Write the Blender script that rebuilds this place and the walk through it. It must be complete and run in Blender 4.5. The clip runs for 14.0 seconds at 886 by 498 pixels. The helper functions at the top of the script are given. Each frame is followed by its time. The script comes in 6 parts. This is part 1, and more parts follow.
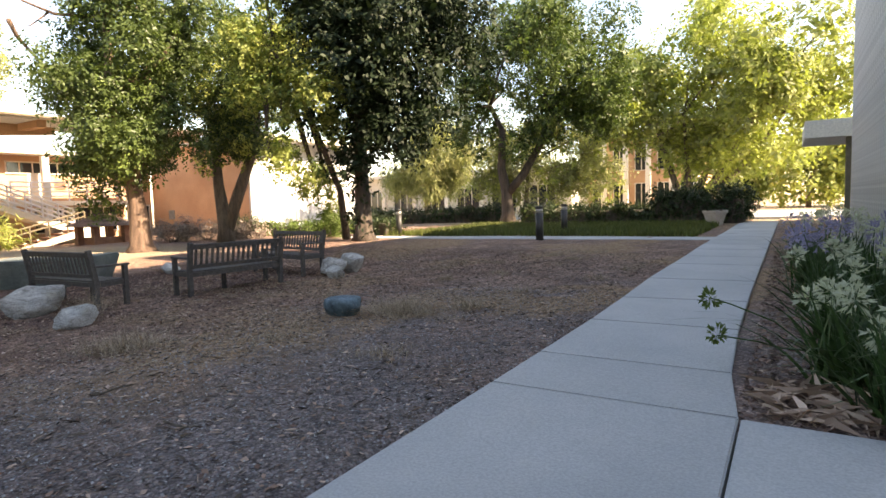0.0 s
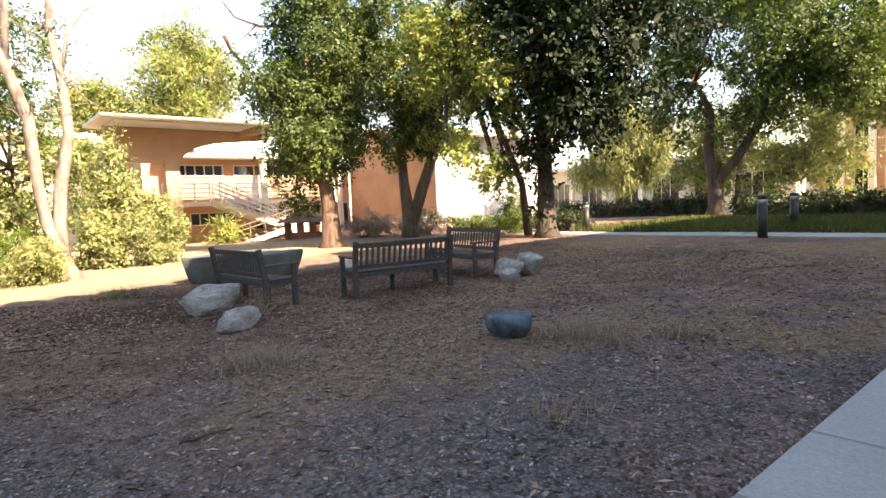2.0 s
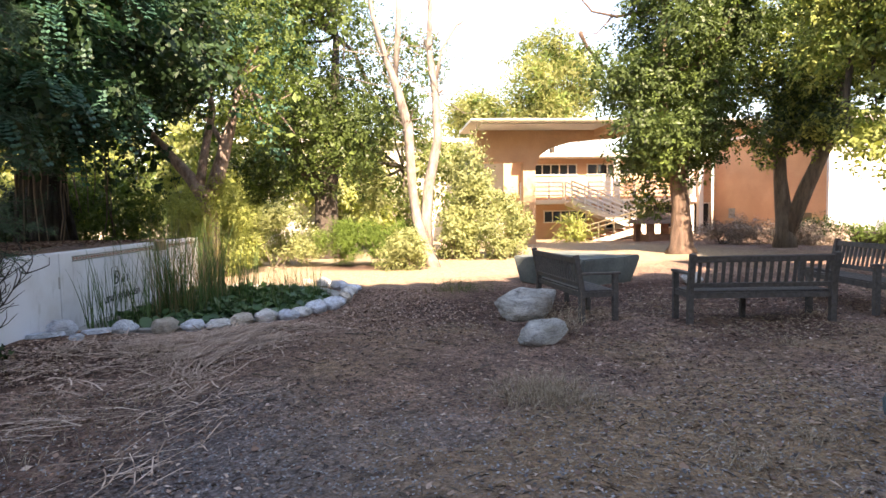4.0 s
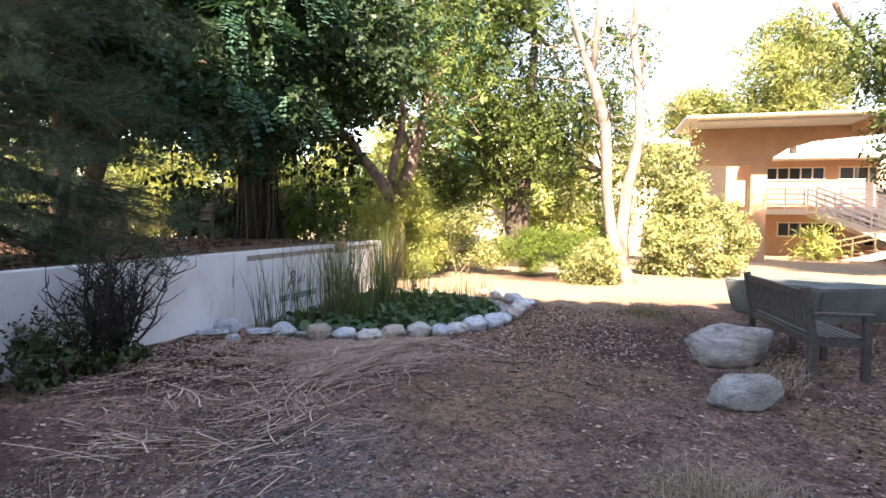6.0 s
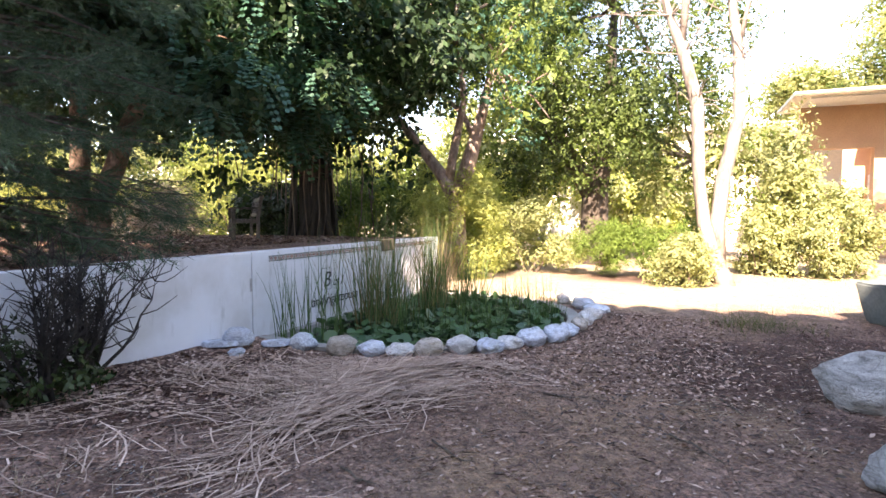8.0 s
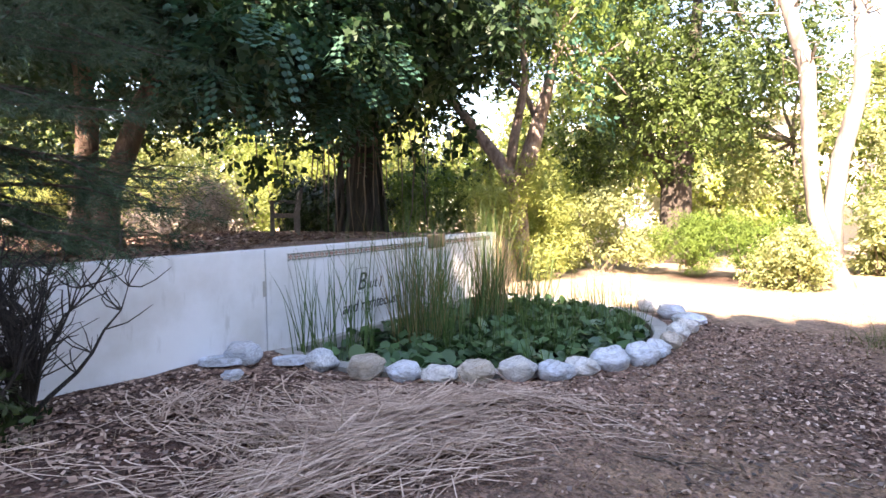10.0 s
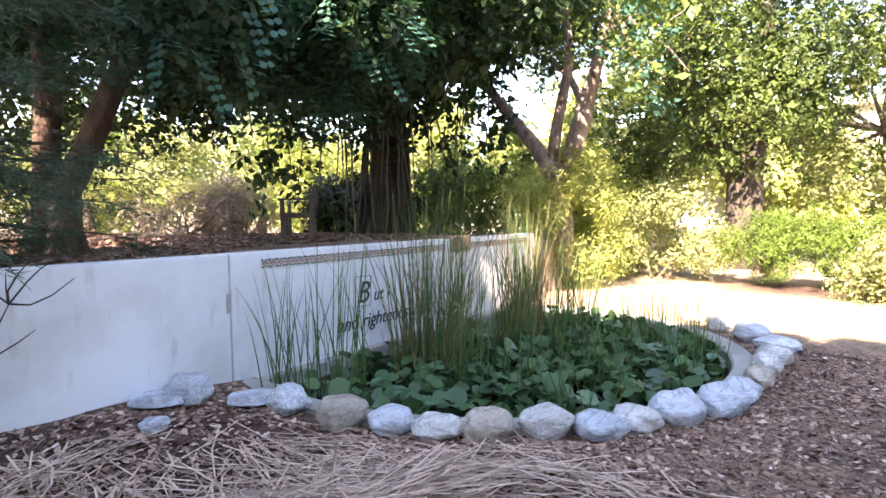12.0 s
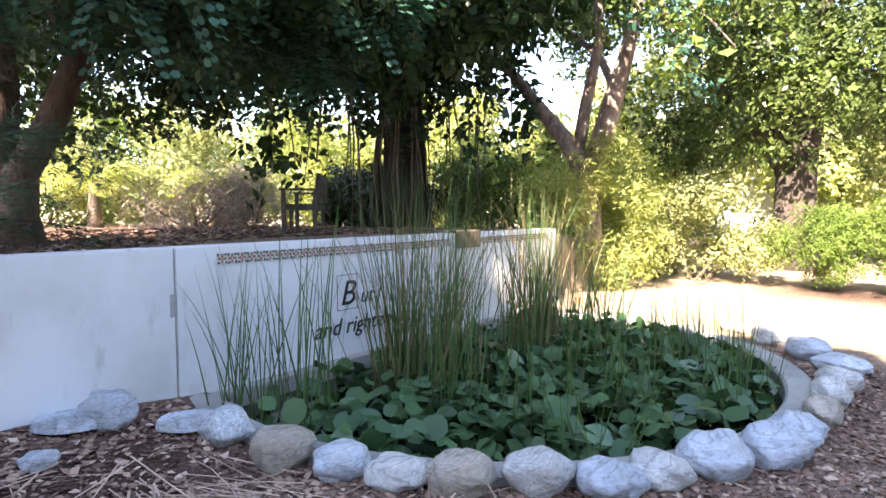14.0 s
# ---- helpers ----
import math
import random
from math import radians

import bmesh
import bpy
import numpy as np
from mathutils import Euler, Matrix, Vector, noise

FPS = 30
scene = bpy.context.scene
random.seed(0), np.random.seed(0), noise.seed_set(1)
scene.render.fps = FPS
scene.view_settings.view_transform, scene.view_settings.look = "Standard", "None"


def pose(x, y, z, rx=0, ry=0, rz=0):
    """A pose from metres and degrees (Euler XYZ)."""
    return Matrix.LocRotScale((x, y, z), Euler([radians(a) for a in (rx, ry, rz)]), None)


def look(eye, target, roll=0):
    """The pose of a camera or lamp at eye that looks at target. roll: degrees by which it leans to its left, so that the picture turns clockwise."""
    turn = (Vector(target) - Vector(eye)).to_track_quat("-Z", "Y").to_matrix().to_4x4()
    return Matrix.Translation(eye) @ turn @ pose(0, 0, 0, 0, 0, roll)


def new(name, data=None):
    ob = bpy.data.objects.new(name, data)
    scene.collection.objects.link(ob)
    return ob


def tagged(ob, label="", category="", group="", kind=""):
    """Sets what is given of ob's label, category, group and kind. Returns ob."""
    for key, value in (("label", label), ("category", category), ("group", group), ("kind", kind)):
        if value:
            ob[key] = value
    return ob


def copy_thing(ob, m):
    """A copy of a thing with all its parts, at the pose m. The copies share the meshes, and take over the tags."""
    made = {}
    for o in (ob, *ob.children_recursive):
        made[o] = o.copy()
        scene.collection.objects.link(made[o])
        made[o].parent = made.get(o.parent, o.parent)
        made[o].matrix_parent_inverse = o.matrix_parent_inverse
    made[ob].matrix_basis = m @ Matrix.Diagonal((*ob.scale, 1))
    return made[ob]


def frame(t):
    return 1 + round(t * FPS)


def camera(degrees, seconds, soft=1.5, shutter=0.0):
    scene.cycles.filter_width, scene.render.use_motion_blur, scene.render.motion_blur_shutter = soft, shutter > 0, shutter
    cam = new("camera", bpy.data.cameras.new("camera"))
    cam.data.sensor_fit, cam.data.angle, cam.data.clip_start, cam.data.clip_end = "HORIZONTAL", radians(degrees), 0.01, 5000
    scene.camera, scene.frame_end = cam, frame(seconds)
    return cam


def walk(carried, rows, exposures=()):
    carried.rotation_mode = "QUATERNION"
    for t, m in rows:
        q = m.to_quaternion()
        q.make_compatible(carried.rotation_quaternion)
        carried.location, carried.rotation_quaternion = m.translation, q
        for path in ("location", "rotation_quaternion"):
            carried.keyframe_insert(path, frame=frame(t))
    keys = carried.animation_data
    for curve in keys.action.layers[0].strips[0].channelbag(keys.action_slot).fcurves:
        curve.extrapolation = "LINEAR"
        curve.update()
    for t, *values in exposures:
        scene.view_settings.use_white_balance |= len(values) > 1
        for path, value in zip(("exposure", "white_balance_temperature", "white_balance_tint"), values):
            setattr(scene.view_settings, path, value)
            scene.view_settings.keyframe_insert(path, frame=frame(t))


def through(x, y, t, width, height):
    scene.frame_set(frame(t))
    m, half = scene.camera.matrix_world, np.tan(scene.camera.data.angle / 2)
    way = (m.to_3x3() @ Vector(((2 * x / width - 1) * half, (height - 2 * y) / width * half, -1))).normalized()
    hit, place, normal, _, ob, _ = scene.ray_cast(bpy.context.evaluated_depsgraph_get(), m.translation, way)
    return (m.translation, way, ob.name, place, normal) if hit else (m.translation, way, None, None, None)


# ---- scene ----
cam = camera(75.2, 14.0, soft=1.55)
METRES, EYE, TILT, LEAN, TURN = 9.1, 1.5, 0.0, 0.0, 31.1
ROWS = [
    (0.0, 0.0, 0.0, 0.0, -0.13, -4.48, 1.66),
    (0.5, 0.0021, 0.0436, -0.0031, 1.42, -4.45, 1.79),
    (1.0, 0.0007, 0.0862, -0.0001, 4.22, -4.42, 1.97),
    (1.5, -0.0038, 0.1277, -0.0007, 10.55, -4.39, 2.38),
    (2.0, -0.0059, 0.1611, -0.0007, 18.34, -4.41, 2.61),
    (2.5, -0.0087, 0.1927, 0.0024, 27.12, -4.4, 2.42),
    (3.0, -0.0186, 0.2241, 0.0009, 35.83, -4.2, 2.13),
    (3.5, -0.0295, 0.2569, 0.0032, 44.6, -3.86, 1.62),
    (4.0, -0.0341, 0.2909, 0.0025, 52.91, -3.41, 1.01),
    (6.5, -0.1429, 0.4279, 0.0085, 76.02, -2.85, -0.46),
    (7.0, -0.1785, 0.4501, 0.0074, 77.97, -2.94, -0.29),
    (7.5, -0.2096, 0.4697, 0.0044, 79.8, -3.07, -0.14),
    (8.0, -0.2442, 0.4875, 0.0036, 81.44, -3.24, 0.11),
    (8.5, -0.2832, 0.4984, 0.0026, 83.12, -3.27, 0.3),
    (9.0, -0.3195, 0.5071, -0.0004, 84.87, -3.42, 0.38),
    (11.5, -0.5102, 0.5523, -0.0121, 91.54, -3.14, 0.78),
    (12.0, -0.5431, 0.563, -0.0135, 92.73, -3.15, 0.72),
    (12.5, -0.5699, 0.5738, -0.0153, 94.2, -3.38, 0.51),
    (13.0, -0.5985, 0.5859, -0.0162, 95.39, -3.56, 0.34),
    (13.5, -0.6211, 0.5909, -0.0197, 95.96, -3.62, 0.29),
    (14.0, -0.6365, 0.5964, -0.0194, 96.22, -3.52, 0.27),
]
walk(cam, [(t, pose(0, 0, EYE, TILT, LEAN, TURN) @ pose(METRES * x, METRES * y, METRES * z, 90 + pitch, roll, yaw)) for t, x, y, z, yaw, pitch, roll in ROWS],
     exposures=[(0.0, 2.15, 8900, 17), (3.0, 2.2, 8500, 19), (6.5, 2.55, 8000, 23), (9.0, 2.92, 7700, 24), (12.0, 3.12, 7500, 23), (14.0, 3.0, 7200, 20)])

# ---- world, sun and exposure ----
SUN_AZ, SUN_EL = 8.0, 38.0          # degrees from +x towards +y, and above the horizon
world = bpy.data.worlds.new("sky")
scene.world = world
world.use_nodes = True
wn = world.node_tree.nodes
sky = wn.new("ShaderNodeTexSky")
sky.sky_type, sky.sun_disc = "NISHITA", False
sky.sun_elevation, sky.sun_rotation = radians(SUN_EL), radians(90 - SUN_AZ)
sky.air_density, sky.dust_density = 1.0, 0.35
wn["Background"].inputs["Strength"].default_value = 0.13
world.node_tree.links.new(sky.outputs["Color"], wn["Background"].inputs["Color"])
sun_data = bpy.data.lights.new("sun", "SUN")
sun_data.energy, sun_data.angle, sun_data.color = 5.0, radians(0.53), (1.0, 0.93, 0.82)
sun = new("sun", sun_data)
sun_from = Vector((math.cos(radians(SUN_AZ)) * math.cos(radians(SUN_EL)), math.sin(radians(SUN_AZ)) * math.cos(radians(SUN_EL)), math.sin(radians(SUN_EL))))
sun.matrix_world = look(Vector((60, 20, 50)), Vector((60, 20, 50)) - sun_from)

# ---- materials ----
RNG = np.random.default_rng(7)


def nodes_of(name):
    m = bpy.data.materials.new(name)
    m.use_nodes = True
    return m, m.node_tree.nodes, m.node_tree.links, m.node_tree.nodes["Principled BSDF"]


def ramp(n, l, source, stops):
    r = n.new("ShaderNodeValToRGB")
    while len(r.color_ramp.elements) < len(stops):
        r.color_ramp.elements.new(0.5)
    for e, (p, c) in zip(r.color_ramp.elements, stops):
        e.position, e.color = p, (*c, 1)
    l.new(source, r.inputs[0])
    return r.outputs[0]


def noise_tex(n, l, scale, detail=6, rough=0.6, coords=None, dist=0.0):
    t = n.new("ShaderNodeTexNoise")
    t.inputs["Scale"].default_value, t.inputs["Detail"].default_value = scale, detail
    t.inputs["Roughness"].default_value, t.inputs["Distortion"].default_value = rough, dist
    if coords is None:
        coords = n.new("ShaderNodeTexCoord").outputs["Object"]
    l.new(coords, t.inputs["Vector"])
    return t.outputs["Fac"]


def mix(n, l, a, b, fac, how="MIX"):
    m = n.new("ShaderNodeMix")
    m.data_type, m.blend_type = "RGBA", how
    for v, s in ((fac, m.inputs[0]), (a, m.inputs[6]), (b, m.inputs[7])):
        if isinstance(v, (int, float)):
            s.default_value = v
        elif isinstance(v, tuple):
            s.default_value = (*v, 1)
        else:
            l.new(v, s)
    return m.outputs[2]


def bump(n, l, bsdf, height, strength, distance):
    b = n.new("ShaderNodeBump")
    b.inputs["Strength"].default_value, b.inputs["Distance"].default_value = strength, distance
    l.new(height, b.inputs["Height"])
    l.new(b.outputs[0], bsdf.inputs["Normal"])


def surface(name, dark, light, scale=3.0, fine=40.0, rough=0.8, bump_by=0.4, depth=0.01, metal=0.0, stretch=None, vary=0.0):
    """A matt surface with stains at two scales, relief, and where asked a shade of its own for each object."""
    m, n, l, b = nodes_of(name)
    co = n.new("ShaderNodeTexCoord").outputs["Object"]
    if stretch:
        mp = n.new("ShaderNodeMapping")
        mp.inputs["Scale"].default_value = stretch
        l.new(co, mp.inputs["Vector"])
        co = mp.outputs[0]
    big, small = noise_tex(n, l, scale, 5, 0.6, co), noise_tex(n, l, fine, 6, 0.7, co)
    c1 = ramp(n, l, big, [(0.3, dark), (0.7, light)])
    c2 = ramp(n, l, small, [(0.25, (0.55, 0.55, 0.55)), (0.7, (1.1, 1.1, 1.1))])
    c = mix(n, l, c1, c2, 0.75, "MULTIPLY")
    if vary:
        oi = n.new("ShaderNodeObjectInfo")
        c = mix(n, l, c, ramp(n, l, oi.outputs["Random"], [(0, (1 - vary,) * 3), (1, (1 + vary,) * 3)]), 1.0, "MULTIPLY")
    l.new(c, b.inputs["Base Color"])
    b.inputs["Roughness"].default_value, b.inputs["Metallic"].default_value = rough, metal
    bump(n, l, b, small, bump_by, depth)
    return m


def leaf(name, a, b_, rough=0.45, through=0.35):
    """Leaf: each one has its own shade; some light passes through."""
    m, n, l, b = nodes_of(name)
    geo = n.new("ShaderNodeNewGeometry")
    a = tuple(0.55 * u + 0.45 * v for u, v in zip(a, b_))
    c = ramp(n, l, geo.outputs["Random Per Island"], [(0, a), (0.8, b_), (1, tuple(min(1, v * 1.2) for v in b_))])
    big = noise_tex(n, l, 0.7, 3)
    c = mix(n, l, c, ramp(n, l, big, [(0.3, (0.7, 0.72, 0.7)), (0.7, (1.15, 1.12, 1.0))]), 1.0, "MULTIPLY")
    l.new(c, b.inputs["Base Color"])
    b.inputs["Roughness"].default_value, b.inputs["Specular IOR Level"].default_value = rough, 0.28
    tr = n.new("ShaderNodeBsdfTranslucent")
    l.new(mix(n, l, c, (0.9, 1.0, 0.55), 1.0, "MULTIPLY"), tr.inputs["Color"])
    ms = n.new("ShaderNodeMixShader")
    ms.inputs[0].default_value = through
    l.new(b.outputs[0], ms.inputs[1])
    l.new(tr.outputs[0], ms.inputs[2])
    l.new(ms.outputs[0], n["Material Output"].inputs["Surface"])
    return m


def strewn(name, stops, rough=0.85):
    """Loose bits, each with one shade of the row."""
    m, n, l, b = nodes_of(name)
    geo = n.new("ShaderNodeNewGeometry")
    l.new(ramp(n, l, geo.outputs["Random Per Island"], stops), b.inputs["Base Color"])
    b.inputs["Roughness"].default_value = rough
    return m


def ground_material():
    """Soil, gravel, dry grass and paler sunlit ground by the sheet's own zones, broken up by grain."""
    m, n, l, b = nodes_of("soil_and_gravel")
    co = n.new("ShaderNodeTexCoord").outputs["Object"]
    mid, fine, tiny = noise_tex(n, l, 1.6, 6, 0.65, co), noise_tex(n, l, 14, 8, 0.75, co), noise_tex(n, l, 70, 4, 0.7, co)
    zones = n.new("ShaderNodeAttribute")
    zones.attribute_name = "zones"
    sep = n.new("ShaderNodeSeparateColor")
    l.new(zones.outputs["Color"], sep.inputs[0])
    soil = mix(n, l, ramp(n, l, mid, [(0.3, (0.16, 0.1, 0.078)), (0.7, (0.43, 0.28, 0.215))]), ramp(n, l, fine, [(0.32, (0.38, 0.36, 0.36)), (0.5, (0.95, 0.93, 0.92)), (0.7, (1.45, 1.38, 1.32))]), 1.0, "MULTIPLY")
    cells = n.new("ShaderNodeTexVoronoi")
    cells.inputs["Scale"].default_value = 42
    l.new(co, cells.inputs["Vector"])
    cell_sep = n.new("ShaderNodeSeparateColor")
    l.new(cells.outputs["Color"], cell_sep.inputs[0])
    pebble = ramp(n, l, cell_sep.outputs[0], [(0, (0.4, 0.39, 0.4)), (0.5, (1.0, 0.98, 0.98)), (0.85, (1.35, 1.3, 1.27)), (1, (2.0, 1.9, 1.8))])
    gap = ramp(n, l, cells.outputs["Distance"], [(0.35, (1.1, 1.1, 1.1)), (0.75, (0.45, 0.43, 0.42))])
    grav = mix(n, l, ramp(n, l, tiny, [(0.3, (0.13, 0.115, 0.118)), (0.5, (0.225, 0.2, 0.205)), (0.75, (0.35, 0.31, 0.31))]), ramp(n, l, mid, [(0.3, (0.75, 0.7, 0.68)), (0.7, (1.1, 1.05, 1.02))]), 1.0, "MULTIPLY")
    grav = mix(n, l, mix(n, l, grav, pebble, 0.8, "MULTIPLY"), gap, 0.6, "MULTIPLY")
    soil = mix(n, l, mix(n, l, soil, pebble, 0.65, "MULTIPLY"), gap, 0.4, "MULTIPLY")
    tan = mix(n, l, (0.37, 0.255, 0.165), ramp(n, l, fine, [(0.35, (0.4, 0.35, 0.33)), (0.65, (1.3, 1.2, 1.1))]), 1.0, "MULTIPLY")
    # sunlit ground: the sunshine on it is put into this paler colour
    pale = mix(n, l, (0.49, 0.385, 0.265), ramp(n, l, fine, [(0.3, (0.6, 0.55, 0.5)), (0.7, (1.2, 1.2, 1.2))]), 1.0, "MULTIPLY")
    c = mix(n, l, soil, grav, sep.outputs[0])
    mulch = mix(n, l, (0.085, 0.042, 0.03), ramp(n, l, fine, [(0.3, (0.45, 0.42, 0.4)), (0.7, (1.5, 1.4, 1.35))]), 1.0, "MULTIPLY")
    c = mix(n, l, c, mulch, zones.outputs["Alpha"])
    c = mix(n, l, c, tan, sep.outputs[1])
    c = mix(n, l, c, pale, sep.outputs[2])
    clod = noise_tex(n, l, 5.5, 7, 0.72, co, 0.4)
    c = mix(n, l, c, ramp(n, l, clod, [(0.34, (0.58, 0.56, 0.55)), (0.46, (1.0, 0.99, 0.98)), (0.68, (1.3, 1.27, 1.24))]), 0.85, "MULTIPLY")
    l.new(c, b.inputs["Base Color"])
    b.inputs["Roughness"].default_value = 0.95
    add = n.new("ShaderNodeMath")
    l.new(fine, add.inputs[0])
    l.new(cells.outputs["Distance"], add.inputs[1])
    add.operation = "SUBTRACT"
    bump(n, l, b, add.outputs[0], 1.0, 0.035)
    return m


def water_material():
    m, n, l, b = nodes_of("pond_water")
    b.inputs["Base Color"].default_value = (0.01, 0.014, 0.01, 1)
    b.inputs["Roughness"].default_value = 0.06
    bump(n, l, b, noise_tex(n, l, 6, 2), 0.05, 0.01)
    return m


def glass_material():
    m, n, l, b = nodes_of("window_glass")
    b.inputs["Base Color"].default_value = (0.03, 0.035, 0.04, 1)
    b.inputs["Roughness"].default_value = 0.05
    return m


def wall_paint():
    """White painted plaster with hairlines, stains and rain marks."""
    m, n, l, b = nodes_of("white_painted_plaster")
    co = n.new("ShaderNodeTexCoord").outputs["Object"]
    mp = n.new("ShaderNodeMapping")
    mp.inputs["Scale"].default_value = (1, 1, 0.25)
    l.new(co, mp.inputs["Vector"])
    streak, big, fine = noise_tex(n, l, 7, 5, 0.65, mp.outputs[0]), noise_tex(n, l, 1.1, 6, 0.6, co), noise_tex(n, l, 55, 5, 0.7, co)
    c = mix(n, l, (0.7, 0.71, 0.72), ramp(n, l, big, [(0.3, (0.78, 0.76, 0.72)), (0.55, (1, 1, 1)), (0.75, (1.05, 1.05, 1.05))]), 1.0, "MULTIPLY")
    c = mix(n, l, c, ramp(n, l, streak, [(0.28, (0.7, 0.69, 0.66)), (0.42, (1, 1, 1))]), 0.7, "MULTIPLY")
    c = mix(n, l, c, ramp(n, l, noise_tex(n, l, 4, 9, 0.8, co, 0.6), [(0.31, (0.35, 0.34, 0.32)), (0.36, (1, 1, 1))]), 0.75, "MULTIPLY")
    l.new(c, b.inputs["Base Color"])
    b.inputs["Roughness"].default_value = 0.75
    bump(n, l, b, fine, 0.25, 0.006)
    return m


M_GROUND, M_WATER, M_GLASS, M_WALL = ground_material(), water_material(), glass_material(), wall_paint()
M_CONCRETE = surface("pavement_concrete", (0.40, 0.41, 0.41), (0.50, 0.50, 0.49), 0.9, 60, 0.85, 0.25, 0.004, vary=0.05)
M_OLDCON = surface("weathered_concrete", (0.25, 0.25, 0.23), (0.42, 0.41, 0.38), 2, 40, 0.9, 0.5, 0.01)
M_STUCCO = surface("peach_stucco", (0.55, 0.33, 0.2), (0.68, 0.43, 0.27), 0.7, 25, 0.9, 0.5, 0.02)
M_CREAM = surface("cream_plaster", (0.72, 0.66, 0.56), (0.82, 0.76, 0.66), 0.6, 25, 0.85, 0.2, 0.01)
M_WHITE = surface("white_plaster", (0.72, 0.72, 0.71), (0.8, 0.8, 0.79), 0.5, 20, 0.85, 0.25, 0.01)
M_RAIL = surface("white_rail_paint", (0.75, 0.75, 0.75), (0.82, 0.82, 0.82), 2, 30, 0.5, 0.1, 0.002)
M_BARK = surface("grey_brown_bark", (0.10, 0.075, 0.055), (0.26, 0.2, 0.15), 2.5, 14, 0.95, 1.0, 0.05, stretch=(3, 3, 0.6))
M_REDBARK = surface("red_brown_bark", (0.10, 0.062, 0.045), (0.27, 0.175, 0.125), 2.5, 14, 0.95, 1.0, 0.05, stretch=(3, 3, 0.6))
M_DARKBARK = surface("dark_bark", (0.05, 0.04, 0.032), (0.15, 0.115, 0.09), 2.5, 14, 0.95, 1.0, 0.05, stretch=(3, 3, 0.5))
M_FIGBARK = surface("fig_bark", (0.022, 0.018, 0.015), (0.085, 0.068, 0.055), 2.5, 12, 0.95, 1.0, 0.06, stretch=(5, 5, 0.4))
M_PALEBARK = surface("pale_bare_bark", (0.13, 0.1, 0.085), (0.4, 0.335, 0.285), 2.6, 10, 0.9, 0.8, 0.03, stretch=(2, 2, 0.8))
# mottled bark, paled to carry sunlight the gnarled trunk does not receive
M_MOTTLED = surface("mottled_pinkish_bark", (0.14, 0.09, 0.07), (0.5, 0.38, 0.32), 5.0, 14, 0.9, 0.9, 0.04, stretch=(1.6, 1.6, 0.8))
M_TEAK = surface("weathered_teak", (0.05, 0.043, 0.039), (0.115, 0.1, 0.09), 4, 30, 0.8, 0.5, 0.004, stretch=(6, 6, 6))
def rock_material(name, dark, light, vary=0.12, relief=0.04):
    """Weathered stone: bands, stains, pits and dark cracks."""
    m, n, l, b = nodes_of(name)
    co = n.new("ShaderNodeTexCoord").outputs["Object"]
    mp = n.new("ShaderNodeMapping")
    mp.inputs["Scale"].default_value, mp.inputs["Rotation"].default_value = (1, 1, 3.2), (0.5, 0.3, 0)
    l.new(co, mp.inputs["Vector"])
    band, fine, stain = noise_tex(n, l, 4, 7, 0.7, mp.outputs[0], 0.8), noise_tex(n, l, 45, 6, 0.75, co), noise_tex(n, l, 2.2, 5, 0.6, co)
    crack = ramp(n, l, noise_tex(n, l, 3.2, 3, 0.5, mp.outputs[0], 1.2), [(0.47, (1, 1, 1)), (0.5, (0.35, 0.33, 0.3)), (0.53, (1, 1, 1))])
    c = mix(n, l, ramp(n, l, band, [(0.3, dark), (0.65, light)]), ramp(n, l, fine, [(0.3, (0.7, 0.7, 0.7)), (0.6, (1.15, 1.15, 1.15))]), 0.8, "MULTIPLY")
    c = mix(n, l, c, ramp(n, l, stain, [(0.35, (0.78, 0.73, 0.66)), (0.55, (1.05, 1.05, 1.06))]), 0.7, "MULTIPLY")
    c = mix(n, l, c, crack, 0.55, "MULTIPLY")
    oi = n.new("ShaderNodeObjectInfo")
    c = mix(n, l, c, ramp(n, l, oi.outputs["Random"], [(0, (1 - vary,) * 3), (1, (1 + vary,) * 3)]), 1.0, "MULTIPLY")
    l.new(c, b.inputs["Base Color"])
    b.inputs["Roughness"].default_value = 0.9
    add = n.new("ShaderNodeMath")
    l.new(band, add.inputs[0])
    l.new(fine, add.inputs[1])
    bump(n, l, b, add.outputs[0], 0.9, relief)
    return m


M_BOULDER = rock_material("pale_boulder", (0.24, 0.23, 0.215), (0.57, 0.56, 0.52))
M_EDGESTONE = rock_material("pale_edge_stone", (0.4, 0.4, 0.39), (0.7, 0.7, 0.68), relief=0.02)
M_SPECKLE = surface("speckled_granite", (0.28, 0.31, 0.33), (0.68, 0.72, 0.75), 45, 90, 0.85, 0.5, 0.01)
M_TANROCK = rock_material("tan_boulder", (0.34, 0.3, 0.25), (0.6, 0.54, 0.46), 0.15, 0.02)
M_BLUEROCK = rock_material("blue_grey_boulder", (0.4, 0.455, 0.52), (0.66, 0.71, 0.77), relief=0.02)
M_TEAL = surface("teal_painted_stone", (0.02, 0.035, 0.04), (0.16, 0.25, 0.3), 5, 20, 0.7, 0.8, 0.02)
M_SLATE = surface("grey_green_concrete", (0.085, 0.105, 0.1), (0.18, 0.205, 0.195), 2, 22, 0.85, 0.6, 0.01)
M_DARK = surface("dark_painted_metal", (0.02, 0.02, 0.02), (0.045, 0.043, 0.04), 4, 30, 0.5, 0.2, 0.003)
M_STEEL = surface("brushed_steel_band", (0.35, 0.35, 0.33), (0.5, 0.5, 0.48), 5, 40, 0.4, 0.1, 0.002, metal=0.6)
M_SHINGLE = surface("brown_shingle", (0.10, 0.065, 0.05), (0.2, 0.14, 0.11), 4, 30, 0.9, 0.6, 0.01, vary=0.25)
